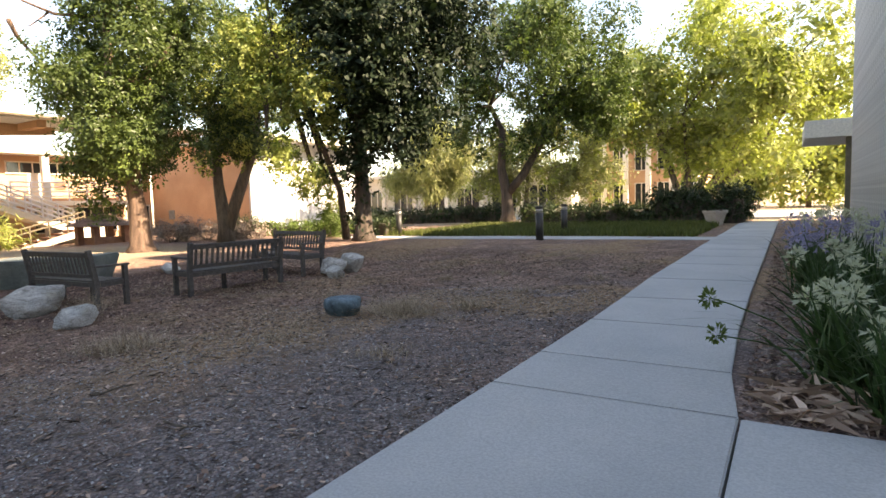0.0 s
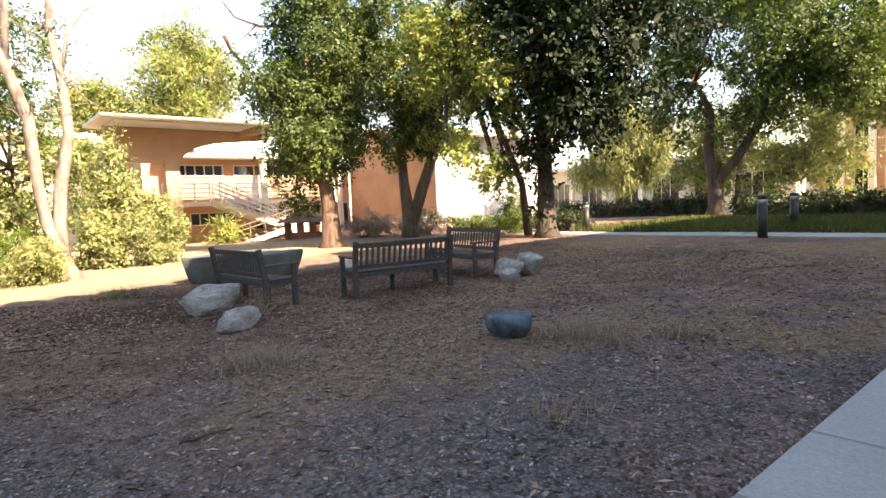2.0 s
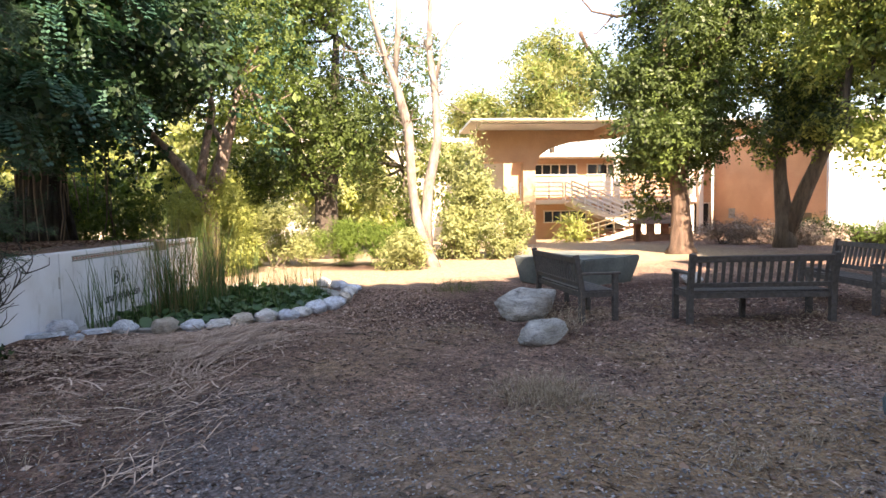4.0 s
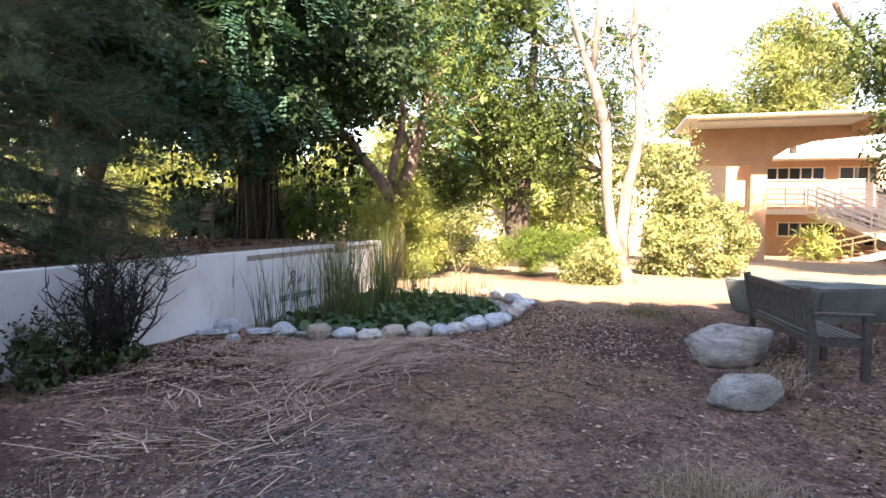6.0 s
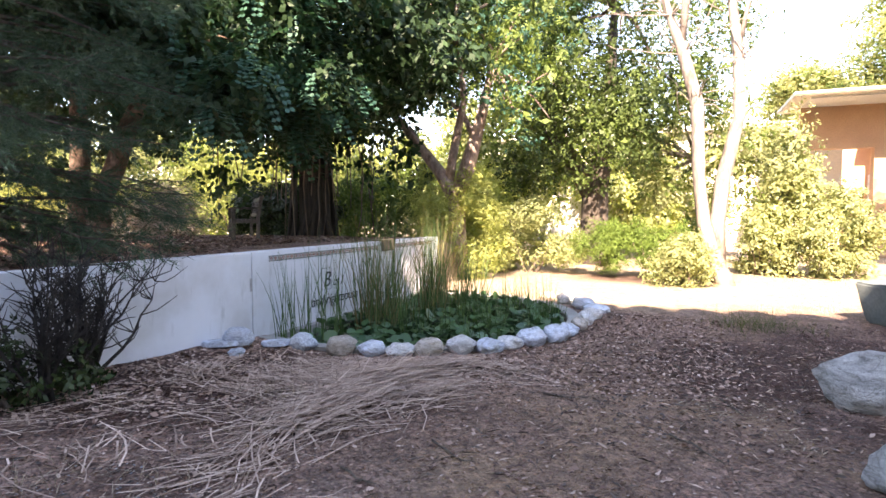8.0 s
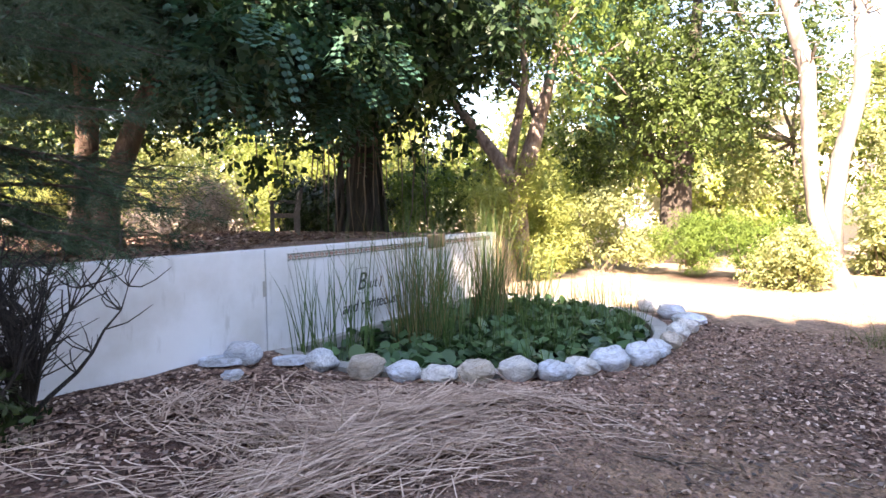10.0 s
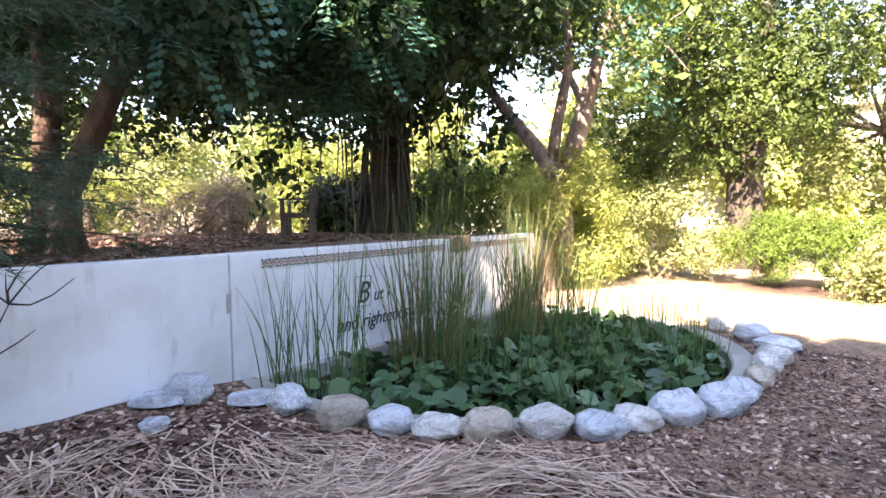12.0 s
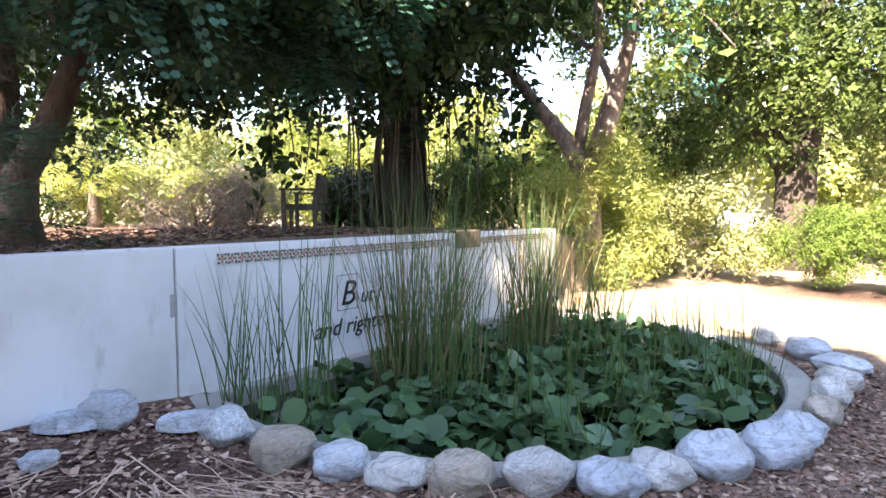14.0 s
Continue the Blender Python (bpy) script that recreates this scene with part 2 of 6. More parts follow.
M_BRICK = surface("red_brown_brick", (0.2, 0.09, 0.055), (0.33, 0.17, 0.11), 6, 30, 0.9, 0.6, 0.01)
M_TERRA = surface("terracotta", (0.42, 0.36, 0.3), (0.56, 0.5, 0.44), 4, 30, 0.85, 0.3, 0.005)
M_TILEWHITE = surface("cream_glazed_tile", (0.62, 0.6, 0.55), (0.7, 0.68, 0.64), 8, 40, 0.3, 0.1, 0.001)
M_RED = surface("red_glaze", (0.3, 0.05, 0.04), (0.42, 0.09, 0.07), 20, 60, 0.3, 0.1, 0.001)
M_BLUEGREEN = surface("dark_green_glaze", (0.03, 0.07, 0.07), (0.06, 0.12, 0.11), 20, 60, 0.3, 0.1, 0.001)
M_INK = surface("black_lettering", (0.012, 0.014, 0.02), (0.03, 0.033, 0.045), 20, 60, 0.5, 0.1, 0.001)
M_BROWNSTAIN = surface("brown_stained_post", (0.10, 0.08, 0.05), (0.2, 0.16, 0.1), 6, 30, 0.8, 0.5, 0.004)
L_DARK = leaf("dark_broad_leaf", (0.026, 0.046, 0.016), (0.095, 0.135, 0.046), 0.42, 0.3)
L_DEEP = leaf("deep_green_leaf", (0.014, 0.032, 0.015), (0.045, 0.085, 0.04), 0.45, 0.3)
# the shade of a backlit crown is put into this near-black leaf colour
L_BLACK = leaf("shaded_blackish_leaf", (0.006, 0.014, 0.007), (0.022, 0.038, 0.016), 0.6, 0.15)
L_BLUE = leaf("blue_green_leaflet", (0.02, 0.06, 0.044), (0.055, 0.14, 0.102), 0.5, 0.25)
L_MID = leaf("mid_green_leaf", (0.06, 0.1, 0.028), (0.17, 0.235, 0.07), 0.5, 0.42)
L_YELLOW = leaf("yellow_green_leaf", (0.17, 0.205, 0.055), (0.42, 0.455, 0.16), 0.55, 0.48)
# leaf for bushes in sun: the sunlight is put into the paler colour
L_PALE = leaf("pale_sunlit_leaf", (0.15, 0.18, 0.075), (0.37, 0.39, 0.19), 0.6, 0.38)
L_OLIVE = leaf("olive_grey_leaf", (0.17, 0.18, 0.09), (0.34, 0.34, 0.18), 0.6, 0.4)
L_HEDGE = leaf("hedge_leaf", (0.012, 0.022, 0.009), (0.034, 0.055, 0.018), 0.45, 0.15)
L_LIME = leaf("juniper_leaf", (0.05, 0.1, 0.018), (0.15, 0.22, 0.045), 0.6, 0.28)
L_PINE = leaf("pine_needle", (0.022, 0.044, 0.028), (0.07, 0.12, 0.075), 0.45, 0.2)
# lit counterpart of pine_needle, with sun worked into the lighter colour
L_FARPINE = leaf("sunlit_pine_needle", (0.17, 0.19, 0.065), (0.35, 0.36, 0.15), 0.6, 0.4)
L_LILY = leaf("lily_pad", (0.024, 0.066, 0.03), (0.068, 0.145, 0.066), 0.35, 0.2)
L_REED = leaf("reed_blade", (0.03, 0.07, 0.024), (0.09, 0.165, 0.055), 0.5, 0.22)
L_DRYREED = leaf("dry_reed", (0.16, 0.12, 0.06), (0.30, 0.24, 0.13), 0.7, 0.2)
L_GRASS = leaf("lawn_grass", (0.04, 0.06, 0.018), (0.12, 0.14, 0.042), 0.6, 0.28)
L_STRAP = leaf("strap_leaf", (0.025, 0.055, 0.02), (0.07, 0.13, 0.05), 0.4, 0.25)
L_WHITE = leaf("white_petal", (0.42, 0.46, 0.36), (0.66, 0.68, 0.6), 0.6, 0.3)
L_VIOLET = leaf("violet_petal", (0.22, 0.2, 0.45), (0.42, 0.38, 0.66), 0.6, 0.3)
L_STRAW = strewn("straw", [(0, (0.17, 0.105, 0.075)), (0.5, (0.39, 0.265, 0.195)), (1, (0.66, 0.49, 0.38))])
L_DEADLEAF = strewn("dead_leaf", [(0, (0.1, 0.053, 0.038)), (0.55, (0.28, 0.168, 0.12)), (0.88, (0.45, 0.3, 0.225)), (1, (0.62, 0.47, 0.38))])
L_CHIP = strewn("bark_chip", [(0, (0.06, 0.03, 0.022)), (0.5, (0.17, 0.092, 0.065)), (0.88, (0.3, 0.185, 0.135)), (1, (0.5, 0.37, 0.29))])
L_STONE = strewn("gravel_bit", [(0, (0.10, 0.095, 0.1)), (0.6, (0.22, 0.205, 0.205)), (1, (0.42, 0.4, 0.38))])
L_DRYGRASS = strewn("dry_grass", [(0, (0.19, 0.135, 0.092)), (0.6, (0.37, 0.275, 0.185)), (1, (0.5, 0.395, 0.28))])
L_CRUMB = strewn("soil_crumb", [(0, (0.035, 0.024, 0.02)), (0.6, (0.09, 0.062, 0.052)), (1, (0.2, 0.145, 0.12))])
L_BROWN = strewn("brown_twig", [(0, (0.06, 0.045, 0.035)), (1, (0.15, 0.11, 0.085))])
L_PINKGREY = strewn("dry_shrub", [(0, (0.22, 0.16, 0.12)), (1, (0.45, 0.36, 0.3))])

# ---- helpers for building ----


def mesh_of(name, verts, faces, smooth=False):
    me = bpy.data.meshes.new(name)
    me.from_pydata([tuple(v) for v in verts], [], faces)
    if smooth:
        me.polygons.foreach_set("use_smooth", [True] * len(me.polygons))
    me.update()
    return me


def poly_cloud(name, pts):
    """Many loose polygons of one size: pts is (number, corners, 3)."""
    n, k, _ = pts.shape
    me = bpy.data.meshes.new(name)
    me.vertices.add(n * k)
    me.vertices.foreach_set("co", np.ascontiguousarray(pts, dtype=np.float32).ravel())
    me.loops.add(n * k)
    me.loops.foreach_set("vertex_index", np.arange(n * k, dtype=np.int32))
    me.polygons.add(n)
    me.polygons.foreach_set("loop_start", np.arange(0, n * k, k, dtype=np.int32))
    me.update(calc_edges=True)
    return me


def part(name, data, material, parent=None, label="", m=None):
    """Links a mesh or bmesh as one object, under a thing or a part."""
    if isinstance(data, bmesh.types.BMesh):
        me = bpy.data.meshes.new(name)
        data.to_mesh(me)
        data.free()
        data = me
    if material is not None and not data.materials:
        data.materials.append(material)
    ob = new(name, data)
    if m is not None:
        ob.matrix_basis = m
    if parent is not None:
        ob.parent = parent
    return tagged(ob, label)


def thing(name, label, category, m=None, group="", kind=""):
    ob = new(name)
    if m is not None:
        ob.matrix_basis = m
    return tagged(ob, label, category, group, kind)


def box(bm, x0, x1, y0, y1, z0, z1, m=None):
    vs = [bm.verts.new((x, y, z)) for z in (z0, z1) for x, y in ((x0, y0), (x1, y0), (x1, y1), (x0, y1))]
    for f in ((3, 2, 1, 0), (4, 5, 6, 7), (0, 1, 5, 4), (1, 2, 6, 5), (2, 3, 7, 6), (3, 0, 4, 7)):
        bm.faces.new([vs[i] for i in f])
    if m is not None:
        bmesh.ops.transform(bm, matrix=m, verts=vs)
    return vs


def block(x0, x1, y0, y1, z0, z1, bevel=0.0, m=None):
    bm = bmesh.new()
    box(bm, x0, x1, y0, y1, z0, z1, m)
    if bevel:
        bmesh.ops.bevel(bm, geom=bm.edges[:], offset=bevel, segments=2, affect="EDGES", profile=0.6)
    return bm


def tubes(paths, seg=8, wobble=0.0):
    """Tapered tubes: paths of (points, radii). Returns vertices and faces."""
    V, F = [], []
    for pts, rad in paths:
        pts = [Vector(p) for p in pts]
        base = len(V)
        side = Vector((1, 0.13, 0.07))
        for i, p in enumerate(pts):
            d = (pts[min(i + 1, len(pts) - 1)] - pts[max(i - 1, 0)]).normalized()
            side = (side - d * side.dot(d)).normalized()
            other = d.cross(side)
            for k in range(seg):
                a = 2 * math.pi * k / seg
                r = rad[i] * (1 + wobble * noise.noise(p * 1.3 + Vector((math.cos(a), math.sin(a), 0)) * 1.7))
                V.append(p + (side * math.cos(a) + other * math.sin(a)) * r)
        for i in range(len(pts) - 1):
            for k in range(seg):
                a, b = base + i * seg + k, base + i * seg + (k + 1) % seg
                F.append((a, b, b + seg, a + seg))
        F.append(tuple(base + (len(pts) - 1) * seg + k for k in range(seg)))
        F.append(tuple(base + k for k in reversed(range(seg))))
    return V, F


def bent(a, b, steps, sag, rng):
    """A crooked line from a to b."""
    a, b = np.array(a, float), np.array(b, float)
    out = []
    off = rng.normal(0, 1, 3) * sag * np.linalg.norm(b - a)
    for i in range(steps + 1):
        u = i / steps
        out.append(tuple(a + (b - a) * u + off * math.sin(math.pi * u) + rng.normal(0, 0.25, 3) * sag * np.linalg.norm(b - a) * (0 < i < steps)))
    return out


def unit(a):
    return a / np.maximum(np.linalg.norm(a, axis=-1, keepdims=True), 1e-9)


def leaves(rng, centres, radii, n, size, up=0.35, aspect=0.5, droop=0.0, inner=0.5, squash=1.0, spray=9, fill=0.05):
    """Leaves in sprays on the shells of clumps, with larger shaded ones inside: (n, 4, 3)."""
    centres, radii = np.asarray(centres, float), np.asarray(radii, float)
    share = radii**2 / (radii**2).sum()
    m = max(n // spray, 1)
    i = rng.choice(len(centres), m, p=share)
    d = unit(rng.normal(size=(m, 3)))
    r = radii[i] * (inner + (1 - inner) * np.sqrt(rng.random(m))) * (0.85 + 0.3 * rng.random(m))
    root = centres[i] + d * r[:, None] * np.array([1, 1, squash])
    face = unit(d * 0.75 + np.array([0, 0, up]) + rng.normal(size=(m, 3)) * 0.25)
    axis = unit(d + np.array([0, 0, -0.3 - droop]) + rng.normal(size=(m, 3)) * 0.5)
    k = rng.integers(0, m, n)
    along = rng.random(n)[:, None]
    p = root[k] + axis[k] * (along * size * 2.2) + rng.normal(size=(n, 3)) * size * 0.45
    d, nrm = d[k], unit(face[k] + rng.normal(size=(n, 3)) * 0.36)
    t = axis[k] * 0.8 + rng.normal(size=(n, 3)) * 0.75 + np.array([0, 0, -droop])
    ln = size * (0.6 + 0.8 * rng.random(n))
    h = int(n * fill)
    if h:
        j = rng.choice(len(centres), h, p=share)
        p[:h] = centres[j] + unit(rng.normal(size=(h, 3))) * (radii[j] * 0.6 * rng.random(h))[:, None]
        nrm[:h] = unit(rng.normal(size=(h, 3)))
        ln[:h] *= 2.0
    t = unit(t - nrm * (t * nrm).sum(-1, keepdims=True))
    s = np.cross(nrm, t)
    ln = ln[:, None]
    w = ln * aspect * 0.5
    mid = p + t * ln * 0.45 - nrm * ln * 0.08
    return np.stack([p, mid + s * w, p + t * ln, mid - s * w], 1)


def crown_clumps(rng, c, R, count, size, hollow=0.35):
    """Uneven clumps that fill an ellipsoid."""
    c, R = np.array(c, float), np.array(R, float)
    d = unit(rng.normal(size=(count * 4, 3)))
    off = Vector(rng.random(3) * 50)
    lump = np.array([noise.noise(Vector(v) * 1.9 + off) for v in d])
    keep = np.argsort(-(lump + rng.random(len(lump)) * 1.3))[:count]
    d, lump = d[keep], lump[keep]
    u = hollow + (1 - hollow) * rng.random(count) ** 0.6
    pos = c + d * R * (u * (0.85 + 0.35 * rng.random(count) + 0.35 * lump))[:, None]
    rad = size * (0.45 + 0.9 * rng.random(count))
    return pos, rad


def tree(name, label, base, trunk_paths, crowns, mat_leaf, mat_bark, leaf_size, n, limbs=10, seed=1, aspect=0.5, droop=0.0, extra=None, up=0.35, category="tree", hub=None, inner=0.5, squash=1.0):
    """A tree: trunk with limbs out to the clumps, and a crown of loose leaves. crowns: (centre, radii, clump count, clump radius)."""
    rng = np.random.default_rng(seed)
    root = thing(name, label, category)
    C, Rr = [], []
    for c, R, count, size in crowns:
        p, r = crown_clumps(rng, c, R, count, size)
        C.append(p), Rr.append(r)
    C, Rr = np.concatenate(C), np.concatenate(Rr)
    paths = list(trunk_paths)
    tips = [tp[0][-1] for tp in trunk_paths] if hub is None else hub
    if len(tips):
        for k in rng.choice(len(C), min(limbs, len(C)), replace=False):
            start = min(tips, key=lambda q: np.linalg.norm(np.array(q) - C[k]))
            ln = np.linalg.norm(np.array(start) - C[k])
            pts = bent(start, C[k], 4, 0.08, rng)
            r0 = 0.018 * ln + 0.03
            paths.append((pts, [r0 * (1 - 0.85 * i / 4) for i in range(5)]))
    if paths:
        V, F = tubes(paths, 8, 0.18)
        part("trunk", mesh_of("trunk", V, F, True), mat_bark, root)
    q = leaves(rng, C, Rr, n, leaf_size, up, aspect, droop, inner, squash)
    part("crown", poly_cloud("crown", q), mat_leaf, root)
    # second leaf colour outside; on dark crowns it paints the sunlit highlights
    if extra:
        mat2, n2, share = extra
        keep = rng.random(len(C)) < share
        part("crown", poly_cloud("crown", leaves(rng, C[keep], Rr[keep] * 1.05, n2, leaf_size, up, aspect, droop, 0.75, squash)), mat2, root, "outer leaves in a second colour, on dark trees lighter as if sunlit")
    return root


def shrub(name, label, centre, R, n, leaf_size, mat, seed, count=14, size=None, aspect=0.5, up=0.3, inner=0.55, category="shrub", group="", stems=6, mat_stem=None):
    """A bush on the ground: stems and a leafy body."""
    rng = np.random.default_rng(seed)
    root = thing(name, label, category, group=group)
    size = size or min(R) * 0.45
    pos, rad = crown_clumps(rng, centre, R, count, size)
    z0 = centre[2] - R[2]
    paths = [(bent((centre[0] + rng.normal(0, 0.1), centre[1] + rng.normal(0, 0.1), z0 - 0.05), pos[k], 3, 0.06, rng), [0.03, 0.022, 0.014, 0.006]) for k in range(min(stems, count))]
    V, F = tubes(paths, 6)
    part("stem", mesh_of("stem", V, F, True), mat_stem or M_BARK, root)
    part("foliage", poly_cloud("foliage", leaves(rng, pos, rad, n, leaf_size, up, aspect, 0.0, inner)), mat, root)
    return root


# ---- the ground ----
KNOTS = np.array([
    (0, 0, .22), (-1.8, 3.7, .19), (-0.3, 10, .28), (-1.9, 16, .3), (-2, 27, .3), (-3.5, 2.9, .25), (-4.5, 5.2, .2), (-7, 4, .02),
    (-7.7, 4.5, .03), (-10, -1, -.02), (-10.7, 1, 0), (-13, 2, 0), (-10.6, 3.5, 0), (-9, 6, .06), (-9, 9, .12), (-13, 16, .28), (-19, 11.5, .15),
    (-34, 12, -.1), (-27, 23, .1), (-7, 20, .3), (-15, 33, .35), (-18.5, 3.6, 0), (-8.3, -1.9, .15), (-7.2, -2, .18), (-5.5, 1, .1)])
POND, POND_R, WALL_Y, WALL_END, TERRACE = (-12.2, -1.2), 2.5, -2.2, -15.6, 1.06


def smooth(a, b, v):
    u = np.clip((v - a) / (b - a), 0, 1)
    return u * u * (3 - 2 * u)


def low_ground(x, y):
    x, y = np.asarray(x, float), np.asarray(y, float)
    d2 = (x[..., None] - KNOTS[:, 0]) ** 2 + (y[..., None] - KNOTS[:, 1]) ** 2
    w = 1 / (d2 + 1.5) ** 2
    return (w * KNOTS[:, 2]).sum(-1) / w.sum(-1)


def ground_z(x, y):
    """Height of the ground sheet, terrace included."""
    x, y = np.asarray(x, float), np.asarray(y, float)
    z = low_ground(x, y)
    up = (1 - smooth(-2.36, -2.26, y)) * smooth(-19.5, WALL_END - 0.05, x) * (1 - smooth(2, 6, x))
    return z + (TERRACE - z) * up


def gz(x, y):
    return float(ground_z(x, y))


def roughness(x, y):
    """Small humps and hollows of the trodden soil."""
    return np.array([noise.noise(Vector((u * .9, v * .9, 0))) * .022 + noise.noise(Vector((u * 4.3, v * 4.3, 3))) * .017 for u, v in zip(np.ravel(x), np.ravel(y))]).reshape(np.shape(x))


def grid_axis(lo, hi, step, far):
    out, a, s = list(np.arange(lo, hi + step / 2, step)), lo, step
    while a > -far:
        s *= 1.22
        a -= s
        out.insert(0, a)
    a, s = hi, step
    while a < far:
        s *= 1.22
        a += s
        out.append(a)
    return np.array(out)


def build_ground():
    xs = grid_axis(-17.0, 1.2, 0.09, 900)
    ys = np.sort(np.concatenate([grid_axis(-3.4, 12.0, 0.09, 900), [-2.36, -2.31, -2.26]]))
    X, Y = np.meshgrid(xs, ys)
    Z = ground_z(X, Y)
    rough = roughness(X, Y)
    far = np.hypot(X + 8, Y - 4)
    Z = Z + rough * (1 - smooth(30, 60, far))
    wave = np.array([noise.noise(Vector((x * 0.02, y * 0.02, 9))) for x, y in zip(X.ravel(), Y.ravel())]).reshape(X.shape)
    Z = Z + smooth(60, 200, far) * wave * 1.2
    inpond = (np.hypot(X - POND[0], Y - POND[1]) < POND_R - 0.12) & (Y > WALL_Y - 0.05)
    Z = np.where(inpond, -0.45, Z)
    onpath = (X > -1.8) & (X < -0.42) & (Y < 40)
    Z = np.where(onpath | ((X > -1.8) & (X < 3.2) & (Y < 3.6) & (Y > -12)), low_ground(X, Y) - 0.07, Z)
    V = np.stack([X, Y, Z], -1).reshape(-1, 3)
    w, h = len(xs), len(ys)
    F = [(j * w + i, j * w + i + 1, (j + 1) * w + i + 1, (j + 1) * w + i) for j in range(h - 1) for i in range(w - 1)]
    me = mesh_of("ground", V, F, True)
    blot = np.array([noise.fractal(Vector((x * 0.5, y * 0.5, 1)), 0.8, 2.0, 5) for x, y in V[:, :2]])
    blot2 = np.array([noise.fractal(Vector((x * 0.35, y * 0.35, 7)), 0.8, 2.0, 5) for x, y in V[:, :2]])
    x, y = V[:, 0], V[:, 1]
    blot = blot * 1.3
    gravel = np.clip(smooth(-6.6, -4.0, x + blot * 2.6) * (1 - smooth(5.5, 10, y + blot * 3)) * 0.9 * (0.45 + 0.55 * smooth(-0.25, 0.2, blot2)) + 0.2 * smooth(0.1, 0.6, blot), 0, 1)
    tan = np.clip(np.maximum(smooth(-0.02, 0.38, blot2), 0.75 * np.exp(-((x * .62 + y * .78 - .3 + blot) / 1.1) ** 2) * smooth(-.2, .3, blot)) * smooth(1.0, 3.5, y) * (1 - .85 * smooth(-4.2, -2.8, x) * (1 - smooth(4.5, 6.5, y))) * (0.85 - 0.6 * smooth(-9.5, -12, x)), 0, 1)
    tan = np.clip(tan + .8 * np.exp(-(((x + 8.6) / 2.6) ** 2 + ((y - 2.0) / .9) ** 2)) * (.7 + blot), 0, 1)
    # the pale zone traces where sunlight starts, past the hall's shadow
    edge = .3 * np.clip(y - 2, 0, 12)
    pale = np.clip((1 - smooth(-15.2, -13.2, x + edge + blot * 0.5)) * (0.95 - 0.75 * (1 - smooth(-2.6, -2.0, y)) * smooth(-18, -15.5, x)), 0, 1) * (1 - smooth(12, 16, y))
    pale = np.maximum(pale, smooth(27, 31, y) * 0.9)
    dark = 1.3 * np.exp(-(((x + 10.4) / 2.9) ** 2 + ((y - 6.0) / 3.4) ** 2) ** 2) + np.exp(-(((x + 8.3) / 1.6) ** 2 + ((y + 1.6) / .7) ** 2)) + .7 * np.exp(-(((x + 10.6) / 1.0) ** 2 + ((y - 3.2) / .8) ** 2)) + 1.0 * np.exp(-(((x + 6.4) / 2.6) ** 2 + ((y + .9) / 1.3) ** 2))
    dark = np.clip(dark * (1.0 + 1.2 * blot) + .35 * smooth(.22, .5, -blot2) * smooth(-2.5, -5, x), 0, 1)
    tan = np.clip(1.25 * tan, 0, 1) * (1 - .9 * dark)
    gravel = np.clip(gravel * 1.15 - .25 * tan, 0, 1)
    # mulch below the junipers, with their shade painted in as the same dark patch
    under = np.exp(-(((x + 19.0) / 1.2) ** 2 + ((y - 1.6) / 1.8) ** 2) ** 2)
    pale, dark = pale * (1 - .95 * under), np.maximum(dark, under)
    gravel = gravel * np.maximum(smooth(0.0, 1.9, y + 1.2 * blot), smooth(-3.6, -2.4, x))
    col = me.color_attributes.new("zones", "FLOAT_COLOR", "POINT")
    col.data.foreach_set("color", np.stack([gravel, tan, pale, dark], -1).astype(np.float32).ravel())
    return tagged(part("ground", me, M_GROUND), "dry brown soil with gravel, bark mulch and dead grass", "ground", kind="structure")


build_ground()

# ---- pavements ----
def slab(name, x0, x1, y0, y1, parent, joint=0.009, x1_far=None):
    bm = bmesh.new()
    vs = box(bm, x0 + joint, x1 - joint, y0 + joint, y1 - joint, -0.12, 0.0)
    for v in vs:
        if x1_far is not None and v.co.x > (x0 + x1) / 2 and v.co.y > (y0 + y1) / 2:
            v.co.x = x1_far - joint
        v.co.z += gz(min(v.co.x, -0.4), v.co.y) + 0.015
    bmesh.ops.bevel(bm, geom=[e for e in bm.edges if all(v.co.z > gz(-1, v.co.y) - 0.03 for v in e.verts)], offset=0.008, segments=2, affect="EDGES")
    return part(name, bm, M_CONCRETE, parent)


def bed_edge(y):
    return -0.226 - 0.164 * min(max((y - 3.66) / 1.43, 0), 1)


walkway = thing("pavement", "pale grey concrete footpath in scored slabs", "footpath", kind="structure")
edges = [-13, -11.5, -10, -8.5, -7, -5.5, -4, -2.4, -0.9, 0.6, 3.66, 4.6, 6.1, 7.5, 9.1, 11.2, 12.7, 14.2, 15.7, 17.2, 18.7, 20.2, 21.7, 23.2, 24.7, 26.2, 28, 30]
for a, b in zip(edges, edges[1:]):
    slab("slab", -1.84, bed_edge(a), a, b, walkway, x1_far=bed_edge(b))
for a, b in zip(edges[:10], edges[1:11]):
    slab("slab", -0.23, 1.05, a, b, walkway)
crossing = thing("pavement", "narrow concrete path crossing behind the dry plot", "footpath", kind="structure")
for k in range(9):
    slab("slab", -1.8 - 1.5 * (k + 1), -1.8 - 1.5 * k, 17.2, 18.5, crossing)
far_road = part("road", block(-30, 60, 34, 47, 0.2, 0.36), M_CONCRETE)
tagged(far_road, "sunlit pale paved drive beyond the hedge", "road", kind="structure")

